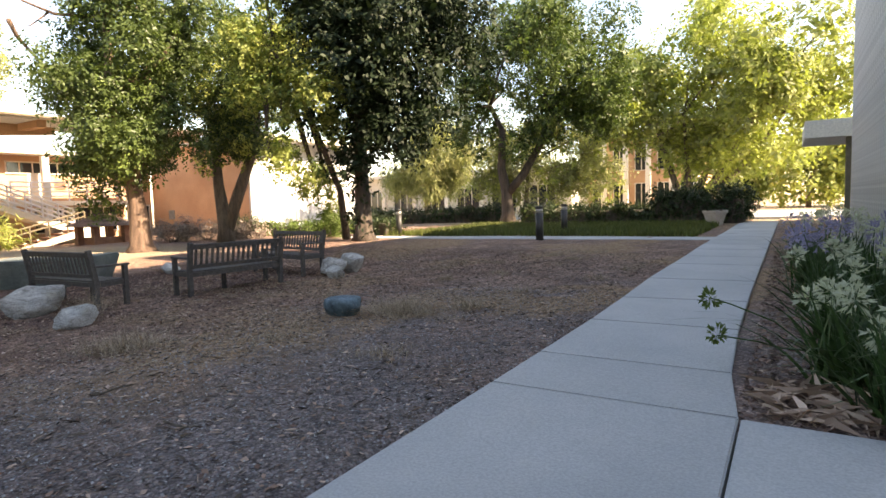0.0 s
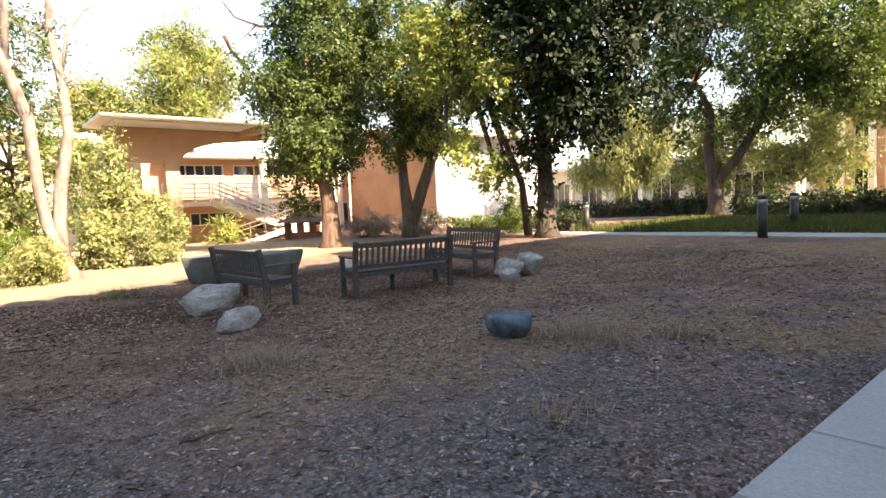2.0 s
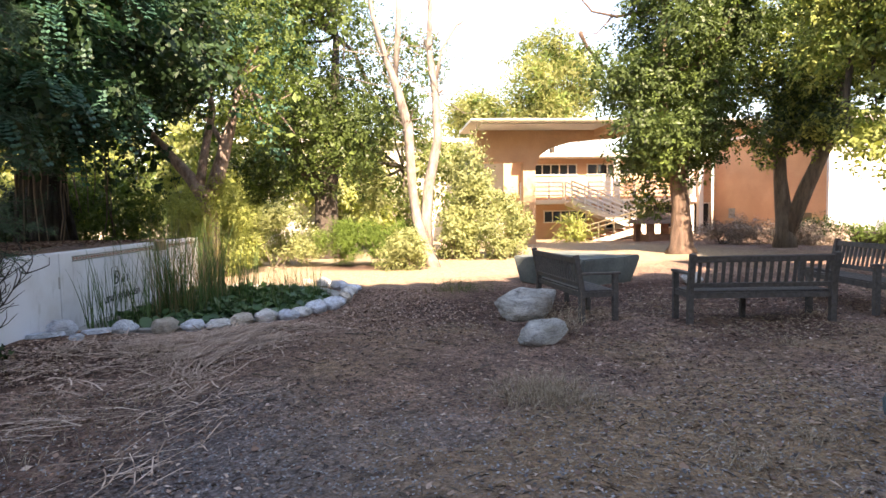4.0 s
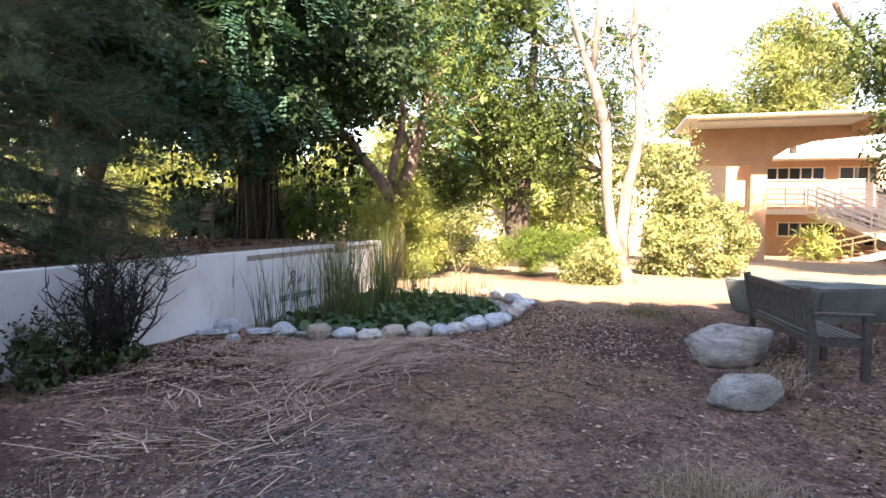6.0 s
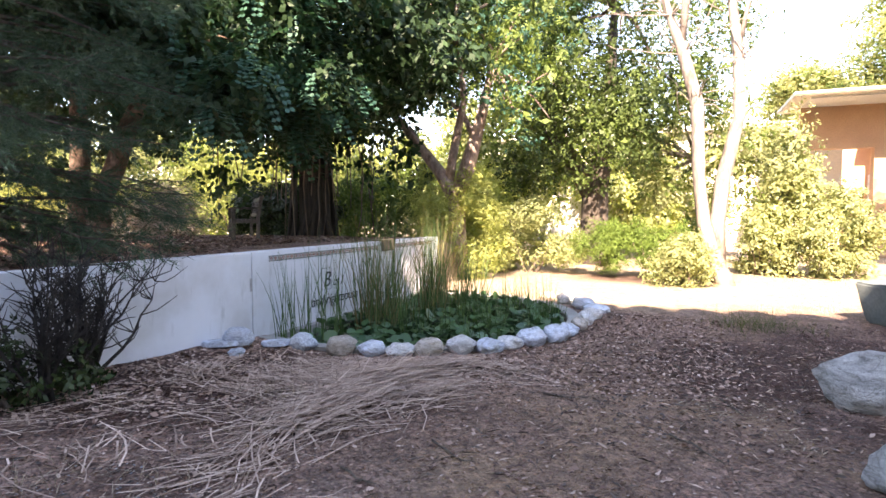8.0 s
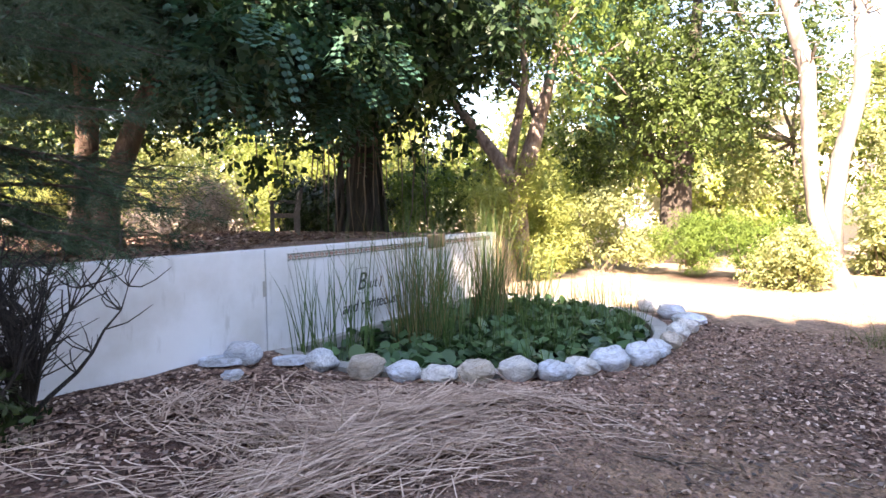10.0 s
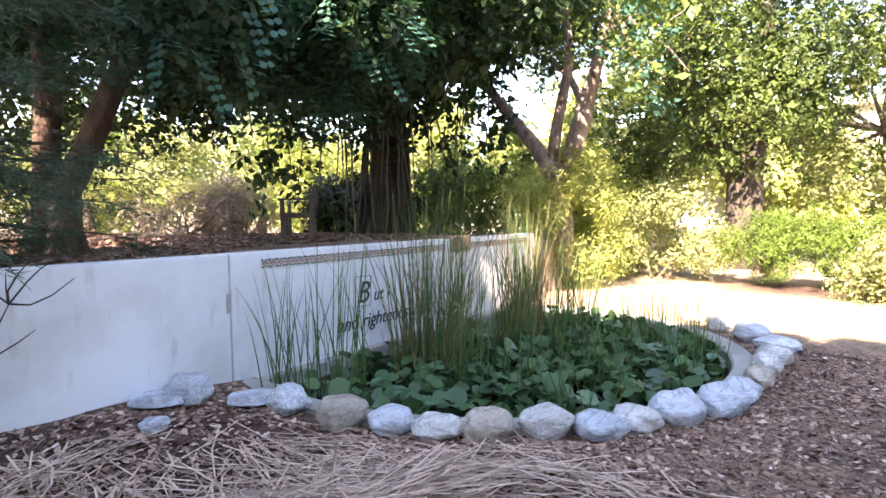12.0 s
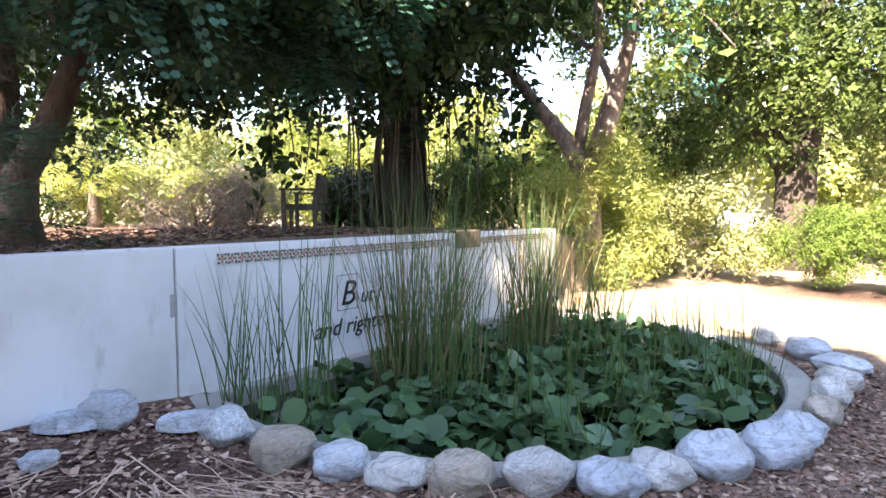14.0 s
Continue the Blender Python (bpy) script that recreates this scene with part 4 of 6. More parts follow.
tagged(part("grass", poly_cloud("grass", np.stack([gp - gs, gp + gs, gp + gd], 1)), L_GRASS), "shaggy green lawn grass behind the path", "grass", kind="stuff")

# ---- trees ----
def T(*pts_r):
    """A trunk path: points with radii."""
    return ([p[:3] for p in pts_r], [p[3] for p in pts_r])


z = gz(-19.2, 11.6)
tree("broadleaf_tree", "dense dark green broadleaf tree with reddish trunk", (-19.2, 11.6, z), [T((-19.2, 11.6, z - .1, .6), (-19.2, 11.6, z + .25, .36), (-19.2, 11.6, z + 1.5, .27), (-19.35, 11.5, z + 2.8, .25), (-19.6, 11.2, z + 4.2, .2), (-19.6, 11.2, z + 8, .1)), T((-19.3, 11.55, z + 2.3, .2), (-18.9, 11.8, z + 4, .16), (-18.8, 12, z + 6, .08)), T((-19.6, 11.2, 8.0, .07), (-20.2, 9.9, 7.9, .05), (-20.6, 9.2, 8.2, .035), (-20.9, 8.6, 9.1, .015)), T((-20.3, 9.8, 7.95, .03), (-20.7, 9.4, 7.5, .02), (-20.9, 8.9, 7.6, .008))],
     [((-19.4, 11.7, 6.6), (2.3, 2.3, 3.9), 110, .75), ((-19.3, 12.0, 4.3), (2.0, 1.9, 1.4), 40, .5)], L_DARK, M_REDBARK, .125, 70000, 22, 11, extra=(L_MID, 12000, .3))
z = gz(-20.4, 16.1)
tree("broadleaf_tree", "dark green tree with two forked trunks before the peach wall", (-20.4, 16.1, z), [T((-20.4, 16.1, z - .1, .4), (-20.4, 16.1, z + .6, .3), (-20.55, 16.0, z + 2.4, .22), (-20.6, 15.9, z + 5, .16)), T((-20.35, 16.15, z + .5, .26), (-20.0, 16.5, z + 2, .24), (-19.5, 17.0, z + 3.8, .18), (-19.3, 17.2, z + 5.5, .1))],
     [((-19.9, 16.6, 6.9), (1.9, 2.0, 2.8), 60, .65), ((-19.7, 16.9, 4.8), (1.5, 1.5, .9), 20, .45)], L_DARK, M_BARK, .145, 30000, 16, 12, extra=(L_YELLOW, 10000, .4))
z = gz(-12.9, 16)
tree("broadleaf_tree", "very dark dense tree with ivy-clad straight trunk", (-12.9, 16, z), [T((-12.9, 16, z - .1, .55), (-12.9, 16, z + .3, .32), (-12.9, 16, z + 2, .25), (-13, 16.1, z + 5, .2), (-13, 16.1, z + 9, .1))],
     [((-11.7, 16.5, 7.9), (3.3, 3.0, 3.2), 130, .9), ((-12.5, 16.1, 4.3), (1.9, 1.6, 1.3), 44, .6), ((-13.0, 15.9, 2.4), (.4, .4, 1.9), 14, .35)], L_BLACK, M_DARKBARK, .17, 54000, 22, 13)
z = gz(-14.2, 16.5)
tree("broadleaf_tree", "slender tree with loose yellow-green foliage", (-14.2, 16.5, z), [T((-14.1, 16.5, z - .1, .16), (-14.1, 16.2, z + 1.8, .12), (-13.8, 15.0, z + 3.4, .09), (-13.4, 13.9, z + 4.6, .06), (-13.9, 13.2, z + 6.4, .03))],
     [((-13.3, 13.8, 4.65), (1.15, 1.15, 2.2), 34, .4), ((-14.0, 13.0, 6.8), (1.4, 1.4, 2.0), 30, .45), ((-15.2, 16.4, 2.4), (.8, .8, .8), 10, .35)], L_YELLOW, M_DARKBARK, .12, 18000, 16, 14, extra=(L_MID, 6000, .5))
z = gz(-13.6, 29.5)
tree("broadleaf_tree", "green tree with a wide forked trunk on the lawn", (-13.6, 29.5, z), [T((-13.3, 29.1, z - .1, .55), (-13.3, 29.1, z + .5, .36), (-13.35, 29.1, z + 1.7, .32), (-13.6, 29.0, z + 3, .24), (-13.5, 29, z + 5, .18), (-14.2, 29, z + 6.5, .1)), T((-13.3, 29.1, z + 1.6, .26), (-12.5, 29.4, z + 2.6, .22), (-11.5, 29.8, z + 4.4, .17), (-11.2, 30, z + 6, .1))],
     [((-11.4, 29.7, 8.6), (4.6, 3.4, 3.4), 95, 1.0), ((-15.0, 28.4, 5.6), (1.2, 1.3, 1.5), 20, .6), ((-8.6, 30.6, 6.4), (1.5, 1.5, 1.2), 16, .65)], L_DARK, M_DARKBARK, .16, 56000, 22, 15, extra=(L_MID, 14000, .4))
z = .35
tree("willow_tree", "pale yellow weeping tree in sunlight", (-23.2, 36.4, z), [T((-23.2, 36.4, z - .1, .3), (-23.2, 36.4, z + 1.2, .24), (-23.5, 36.4, z + 3, .16), (-23.2, 36.6, z + 6, .08))],
     [((-22.9, 36.2, 5.8), (3.5, 2.8, 2.9), 80, .85), ((-22.9, 36.2, 3.4), (3.5, 2.6, 1), 46, .65)], L_PALE, M_BARK, .26, 26000, 12, 16, .22, 1.6, extra=(L_OLIVE, 8000, .5))
tree("olive_tree", "grey-green fine-leaved tree in sunlight", (-18.2, 43.5, z), [T((-18.2, 43.5, z - .1, .3), (-18.2, 43.5, z + 1.5, .22), (-18, 43.5, z + 4, .12))],
     [((-17.0, 43.0, 5.0), (5.8, 2.4, 2.9), 110, .95), ((-20.5, 42.6, 3), (2.4, 1.6, 1.4), 28, .8), ((-13, 42.8, 3), (2.4, 1.6, 1.4), 28, .8)], L_OLIVE, M_BARK, .22, 24000, 12, 17, extra=(L_YELLOW, 6000, .3))
G = [T((-5.2 + dx * .3, 38, z - .1, .3), (-5.2 + dx * .6, 38, z + 1.2, .22), (-5 + dx * 1.6, 38 + dy, z + 3.5, .15), (-5 + dx * 2.4, 38 + 2 * dy, z + 6, .07)) for dx, dy in ((-1, .3), (-.2, -.4), (.6, .3), (1.3, -.2), (2, .3))]
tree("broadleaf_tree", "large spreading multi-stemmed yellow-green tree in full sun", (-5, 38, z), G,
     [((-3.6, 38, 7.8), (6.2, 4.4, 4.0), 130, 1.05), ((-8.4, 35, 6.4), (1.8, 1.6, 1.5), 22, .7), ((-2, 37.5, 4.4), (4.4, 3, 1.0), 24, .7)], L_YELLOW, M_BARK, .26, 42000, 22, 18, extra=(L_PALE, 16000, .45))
for k, (x, y, h) in enumerate(((1.5, 62, 7), (6, 70, 9), (-4, 72, 8), (10, 66, 6))):
    tree("broadleaf_tree", "far yellow-green tree beyond the drive", (x, y, z), [T((x, y, 0, .25), (x, y, h * .4, .15))], [((x, y, h * .6), (3.2, 3, h * .42), 30, 1.1)], L_YELLOW, M_BARK, .45, 6000, 8, 60 + k)

# far pines behind the stair building
for k, (x, y, zc, rx, rz, n) in enumerate(((-54.5, 18, 13.4, 4.9, 4.0, 15000), (-60, 12.2, 11.2, 3.2, 1.8, 8000), (-70, -8, 10, 6, 3.5, 9000))):
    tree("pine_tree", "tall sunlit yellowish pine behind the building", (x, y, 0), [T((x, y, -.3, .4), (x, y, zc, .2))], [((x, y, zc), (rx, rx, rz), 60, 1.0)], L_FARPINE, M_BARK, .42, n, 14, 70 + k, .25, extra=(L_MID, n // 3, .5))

# trees of the far side of the pond
z = gz(-23, .1)
tree("broadleaf_tree", "broad dark green tree with thick low trunk", (-23, .1, z), [T((-23, .1, z - .1, .6), (-23, .1, z + .5, .45), (-23, .1, z + 2.4, .4), (-23.2, .4, z + 4, .25), (-23, .6, z + 8, .1)), T((-23, .1, z + 2, .3), (-22.6, -1, z + 4, .2), (-22.4, -1.6, z + 6, .1))],
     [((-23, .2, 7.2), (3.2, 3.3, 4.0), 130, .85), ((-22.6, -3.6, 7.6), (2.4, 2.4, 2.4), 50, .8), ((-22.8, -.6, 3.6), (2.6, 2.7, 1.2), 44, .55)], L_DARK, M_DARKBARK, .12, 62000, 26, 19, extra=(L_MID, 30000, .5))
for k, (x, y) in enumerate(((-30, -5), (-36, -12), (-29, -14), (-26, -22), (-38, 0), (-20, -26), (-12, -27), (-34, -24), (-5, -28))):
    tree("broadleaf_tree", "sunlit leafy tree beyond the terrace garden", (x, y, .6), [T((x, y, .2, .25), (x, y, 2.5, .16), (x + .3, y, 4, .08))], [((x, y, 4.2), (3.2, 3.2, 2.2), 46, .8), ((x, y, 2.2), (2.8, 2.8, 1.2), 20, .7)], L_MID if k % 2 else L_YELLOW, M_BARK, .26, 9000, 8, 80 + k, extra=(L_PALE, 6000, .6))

# bare pale tree with two trunks
rng = np.random.default_rng(5)
z = gz(-18.5, 3.6)
bare = thing("bare_tree", "pale leafless tree with two leaning trunks", "tree")
I = [T((-18.5, 3.6, z - .1, 0.234), (-18.6, 3.4, z + .5, 0.156), (-18.6, 3.1, z + 1.4, 0.140), (-18.6, 3.0, z + 2.4, 0.133), (-18.6, 2.9, z + 4.1, 0.133), (-18.6, 2.55, z + 5.4, 0.117), (-18.6, 2.3, z + 6.1, 0.086), (-18.6, 1.95, z + 7.3, 0.070), (-18.6, 1.6, z + 10, 0.039)),
     T((-18.6, 2.55, z + 5.3, 0.078), (-18.6, 2.7, z + 7.2, 0.078), (-18.6, 2.75, z + 10, 0.047)),
     T((-18.6, 2.5, z + 5.6, 0.035), (-18.7, 2.1, z + 6.3, 0.023), (-18.8, 1.9, z + 7.6, 0.012))]
J = [T((-18.9, 3.4, z - .1, 0.203), (-18.9, 3.4, z + 1.4, 0.156), (-18.9, 3.5, z + 2.4, 0.148), (-18.9, 3.8, z + 3.8, 0.125), (-18.9, 3.75, z + 5.1, 0.109), (-18.9, 3.6, z + 6.4, 0.086), (-18.9, 3.65, z + 8, 0.062), (-18.9, 3.7, z + 10.5, 0.039)),
     T((-18.9, 3.75, z + 5.3, 0.055), (-18.9, 3.95, z + 6.4, 0.039), (-18.9, 4.4, z + 7.1, 0.031), (-18.9, 5.0, z + 7.5, 0.012))]
twigs = []
for k in range(70):
    s = rng.integers(0, 2)
    src = (I if s else J)[0][0]
    a = np.array(src[4 + k % 3]) + rng.normal(0, .1, 3)
    twigs.append((bent(a, a + np.array([rng.normal(0, .5), rng.normal(0, 1.0), rng.normal(.5, .5)]), 4, .12, rng), [.017, .012, .009, .006, .003]))
part("trunk", mesh_of("trunk", *tubes([(p, [1.05 * r for r in q]) for p, q in I], 12, .35), smooth=True), M_PALEBARK, bare)
part("trunk", mesh_of("trunk", *tubes([(p, [1.05 * r for r in q]) for p, q in J], 12, .35), smooth=True), M_PALEBARK, bare)
part("twig", mesh_of("twig", *tubes(twigs, 5), smooth=True), M_PALEBARK, bare)

# shrubs beyond the pond
tree("broadleaf_tree", "loose sunlit pale green tree before the cream wall", (-26, 3.2, 0), [T((-26, 3.2, -.1, .16), (-26, 3.2, 1.6, .12), (-26, 3, 3.5, .07))], [((-26, 2.9, 3.9), (1.6, 2.6, 2.0), 60, .5), ((-26, 4.2, 2.2), (1.2, 1.6, 1.2), 20, .45)], L_PALE, M_PALEBARK, .13, 13000, 14, 210, extra=(L_MID, 5000, .5))
shrub("juniper_shrub", "bright green clipped juniper mound", (-19.0, .85, .88), (.7, .62, .55), 20000, .05, L_LIME, 201, 34, .24, .28)
shrub("juniper_shrub", "bright green clipped juniper mound", (-18.9, 1.85, .82), (.6, .5, .5), 15000, .05, L_LIME, 211, 30, .22, .28)
shrub("juniper_shrub", "bright green clipped juniper mound", (-19.5, 2.75, .9), (.6, .55, .58), 15000, .05, L_LIME, 202, 32, .24, .28)
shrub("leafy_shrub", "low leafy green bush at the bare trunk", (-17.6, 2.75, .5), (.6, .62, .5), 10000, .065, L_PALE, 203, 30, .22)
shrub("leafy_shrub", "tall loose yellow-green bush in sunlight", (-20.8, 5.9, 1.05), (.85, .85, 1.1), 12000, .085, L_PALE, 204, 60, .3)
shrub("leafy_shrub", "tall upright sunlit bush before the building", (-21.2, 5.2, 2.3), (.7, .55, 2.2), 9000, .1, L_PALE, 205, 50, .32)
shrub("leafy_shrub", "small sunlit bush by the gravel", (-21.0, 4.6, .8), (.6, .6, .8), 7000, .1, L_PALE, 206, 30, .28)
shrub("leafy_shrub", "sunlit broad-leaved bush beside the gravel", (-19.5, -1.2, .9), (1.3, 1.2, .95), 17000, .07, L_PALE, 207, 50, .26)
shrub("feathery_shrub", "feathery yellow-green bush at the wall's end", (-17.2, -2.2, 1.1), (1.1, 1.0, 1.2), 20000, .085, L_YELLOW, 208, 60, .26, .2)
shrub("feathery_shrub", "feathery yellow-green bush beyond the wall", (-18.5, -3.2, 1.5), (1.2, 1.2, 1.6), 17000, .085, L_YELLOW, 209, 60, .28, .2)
for k, (x, y, r, h, mat) in enumerate(((-20, -6, 1.6, 1.3, L_MID), (-22, -9, 2, 1.6, L_YELLOW), (-19, -11, 1.8, 1.5, L_YELLOW), (-16, -13, 1.8, 1.6, L_PALE), (-13, -14.5, 1.6, 1.2, L_PALE), (-10.5, -15, 1.8, 1.4, L_YELLOW), (-8, -16, 2, 1.6, L_YELLOW), (-24, -4, 1.8, 1.6, L_YELLOW), (-17.6, -8.3, .9, .7, L_HEDGE), (-17.2, -6.9, .8, .65, L_HEDGE))):
    g = TERRACE * .95 if x > -19.5 else .4
    shrub("garden_shrub", "leafy shrub on the upper garden", (x, y, g + h), (r, r, h), 9000, .11, mat, 220 + k, 40, r * .27)
shrub("dry_shrub", "dry pinkish-grey leafless shrub on the terrace", (-14.4, -10.2, TERRACE + .5), (1.1, .9, .5), 7000, .14, L_PINKGREY, 240, 20, .4, .12)
shrub("dry_shrub", "dry pinkish-grey leafless shrub on the terrace", (-15.5, -9.8, TERRACE + .5), (.9, .9, .5), 6000, .14, L_PINKGREY, 241, 20, .4, .12)

for k, (x, y, r, h, mat) in enumerate(((-24, 16.0, 1.3, .4, L_PINKGREY), (-23.3, 17.4, 1.2, .45, L_PINKGREY), (-23.0, 19.0, 1.3, .5, L_HEDGE), (-21.8, 18.4, .9, .35, L_PINKGREY), (-16.0, 17.6, .9, .5, L_MID))):
    shrub("low_shrub", "low dry shrub before the peach wall" if mat is L_PINKGREY else "low leafy shrub before the peach wall", (x, y, gz(x, y) + h), (r, r, h), 4000, .1, mat, 260 + k, 22, .3, .3)

# thick fig tree with hanging roots on the terrace
rng = np.random.default_rng(31)
fig = thing("fig_tree", "dark broad fig tree with thick root-hung trunk", "tree")
fx, fy, fz = -16.4, -5.95, TERRACE
P = [T((fx, fy, fz - .1, .55), (fx, fy, fz + .3, .4), (fx, fy, fz + 1.5, .34), (fx, fy, fz + 2.6, .4), (fx + .2, fy + .1, fz + 4, .35), (fx + .3, fy, fz + 6, .2))]
for k in range(14):
    a = k * 0.449
    r = .34 + .16 * rng.random()
    P.append((bent((fx + r * 1.25 * math.cos(a), fy + r * 1.25 * math.sin(a), fz - .05), (fx + .36 * math.cos(a + .5), fy + .36 * math.sin(a + .5), fz + 2.7), 5, .035, rng), [.07, .045, .04, .035, .04, .04]))
for k in range(11):
    tgt = np.array([fx, fy, fz + 3.6]) + np.array([5.2 * math.cos(k * .57), 4.4 * math.sin(k * .57), 1.0 + rng.random() * 2.5])
    P.append((bent((fx, fy, fz + 2.7 + .1 * (k % 4)), tgt, 5, .06, rng), [.22, .17, .13, .1, .07, .03]))
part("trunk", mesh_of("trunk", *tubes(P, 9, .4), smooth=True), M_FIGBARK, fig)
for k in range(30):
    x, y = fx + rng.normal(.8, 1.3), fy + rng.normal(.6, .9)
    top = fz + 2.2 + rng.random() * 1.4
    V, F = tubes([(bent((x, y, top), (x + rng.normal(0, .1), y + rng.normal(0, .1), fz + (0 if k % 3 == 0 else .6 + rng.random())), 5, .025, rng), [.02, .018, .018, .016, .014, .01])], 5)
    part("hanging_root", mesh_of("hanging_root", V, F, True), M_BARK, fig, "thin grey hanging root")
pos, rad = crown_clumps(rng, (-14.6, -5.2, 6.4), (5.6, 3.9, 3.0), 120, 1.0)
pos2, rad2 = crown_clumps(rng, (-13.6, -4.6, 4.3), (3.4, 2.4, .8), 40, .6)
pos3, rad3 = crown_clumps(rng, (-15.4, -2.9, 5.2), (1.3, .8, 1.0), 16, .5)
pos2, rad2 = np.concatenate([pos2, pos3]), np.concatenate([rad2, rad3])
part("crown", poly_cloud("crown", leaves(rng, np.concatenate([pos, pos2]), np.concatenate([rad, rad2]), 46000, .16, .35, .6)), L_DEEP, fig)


def sprigs(rng, centres, radii, n, leaflet=.045, pairs=6):
    """Feathered leaves: paired round leaflets on a drooping stalk, (n*pairs*2, 6, 3)."""
    i = rng.choice(len(centres), n, p=radii**2 / (radii**2).sum())
    d = unit(rng.normal(size=(n, 3)) * np.array([1, 1, .8]))
    p = centres[i] + d * (radii[i] * (.6 + .4 * rng.random(n)))[:, None]
    t = unit(d * np.array([1, 1, .3]) + np.array([0, 0, -.55]) + rng.normal(size=(n, 3)) * .35)
    s = unit(np.cross(t, np.array([0, 0, 1.0]) + rng.normal(size=(n, 3)) * .2))
    nr = np.cross(s, t)
    out = []
    for k in range(pairs):
        c = p + t * (leaflet * 1.25 * (k + .5)) - np.array([0, 0, 1]) * (leaflet * .06 * k * k)
        for sgn in (-1, 1):
            ax = unit(s * sgn + t * .35 + nr * rng.normal(0, .18, (n, 1)))
            bx = np.cross(nr, ax)
            L = leaflet * 1.25 * (.85 + .3 * rng.random((n, 1)))
            W = L * .42
            out.append(np.stack([c, c + ax * L * .3 + bx * W, c + ax * L * .75 + bx * W * .95, c + ax * L, c + ax * L * .75 - bx * W * .95, c + ax * L * .3 - bx * W], 1))
    return np.concatenate(out)


# feathered foliage hanging low over the terrace wall
carob = thing("carob_tree", "leaning red-brown trunks with hanging blue-green feathered leaves", "tree")
cz = TERRACE
V, F = tubes([T((-9.6, -4.6, cz - .1, 0.234), (-9.62, -4.65, cz + .25, 0.156), (-9.65, -4.7, cz + .65, 0.148), (-9.9, -4.7, cz + 1.1, 0.133), (-10.2, -4.7, cz + 1.85, 0.117), (-10.5, -4.7, cz + 2.4, 0.101), (-11.2, -4.8, cz + 3.5, 0.078), (-11.8, -5, cz + 5, 0.047)),
              T((-9.5, -5.1, cz - .1, 0.187), (-9.58, -5.0, cz + .5, 0.133), (-9.65, -5.0, cz + 1.5, 0.117), (-9.62, -5, cz + 2.1, 0.101), (-9.3, -5, cz + 4, 0.062)),
              T((-10.2, -4.7, cz + 1.9, 0.070), (-10.4, -4.0, cz + 2.6, 0.055), (-10.3, -3.2, cz + 2.9, 0.031), (-10.2, -2.6, cz + 2.7, 0.016)),
              T((-10.5, -4.7, cz + 2.4, 0.070), (-11.2, -4, cz + 3.2, 0.055), (-11.4, -3.2, cz + 3.3, 0.031), (-11.2, -2.5, cz + 3.0, 0.016))], 10, .2)
part("trunk", mesh_of("trunk", V, F, True), M_REDBARK, carob)
c1, r1 = crown_clumps(rng, (-11.2, -3.8, 4.9), (2.8, 2.0, 1.5), 60, .55)
c2, r2 = crown_clumps(rng, (-10.6, -2.7, 3.4), (1.7, 1.0, .6), 24, .36)
cc, rr = np.concatenate([c1, c2]), np.concatenate([r1, r2])
part("crown", poly_cloud("crown", sprigs(rng, cc, rr, 3800, .056)), L_BLUE, carob)
# darker leaves behind the sprigs carry the shade of the backlit crown
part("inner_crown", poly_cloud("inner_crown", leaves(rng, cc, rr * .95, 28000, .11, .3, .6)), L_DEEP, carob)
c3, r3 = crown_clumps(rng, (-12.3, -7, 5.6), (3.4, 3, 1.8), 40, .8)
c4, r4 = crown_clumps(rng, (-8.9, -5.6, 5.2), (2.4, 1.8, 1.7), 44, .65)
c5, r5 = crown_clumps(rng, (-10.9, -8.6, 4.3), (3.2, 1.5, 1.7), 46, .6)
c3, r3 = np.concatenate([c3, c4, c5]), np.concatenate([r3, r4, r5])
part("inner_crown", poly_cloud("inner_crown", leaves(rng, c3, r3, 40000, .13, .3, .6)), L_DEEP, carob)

# drooping conifer boughs beside the wall
conifer = thing("conifer_tree", "dark drooping conifer with needle-clad boughs over the wall", "tree")
pxc, pyc = -7.5, -4.1
cp = [T((pxc, pyc, TERRACE - .1, .22), (pxc, pyc, 3, .17), (pxc, pyc, 8, .06))]
needles = []
for k in range(130):
    zz = 1.45 + 4.4 * rng.random() ** 1.3
    a = rng.uniform(.5, 2.9) if k % 5 else rng.uniform(0, 6.28)
    ln = 1.2 + 1.35 * rng.random()
    tip = (pxc + ln * math.cos(a), pyc + ln * math.sin(a), zz - .1 - .55 * rng.random())
    pts = bent((pxc, pyc, zz), tip, 6, .05, rng)
    cp.append((pts, [.03, .026, .02, .016, .012, .008, .004]))
    A = np.array(pts)
    for _ in range(40):
        u = rng.uniform(.25, 1) * 6
        i = min(int(u), 5)
        b = A[i] + (A[i + 1] - A[i]) * (u - i)
        dirn = unit((A[i + 1] - A[i]) * 2.2 + rng.normal(0, .3, 3) + np.array([0, 0, -.1]))
        tw = .2 + .3 * rng.random()
        n = 30
        q = b + dirn * (tw * rng.random(n))[:, None] - np.array([0, 0, 1]) * (.2 * (rng.random(n)) ** 2)[:, None] * tw
        nd = unit(dirn * 1.1 + rng.normal(0, .5, (n, 3)))
        L = (.05 + .05 * rng.random(n))[:, None]
        sd = unit(np.cross(nd, rng.normal(size=(n, 3)))) * .003
        needles.append(np.stack([q - sd * 1.2, q + sd * 1.2, q + nd * L], 1))
part("trunk", mesh_of("trunk", *tubes(cp, 6), smooth=True), M_DARKBARK, conifer)
tagged(part("needles", poly_cloud("needles", np.concatenate(needles)), L_PINE, conifer), kind="stuff")

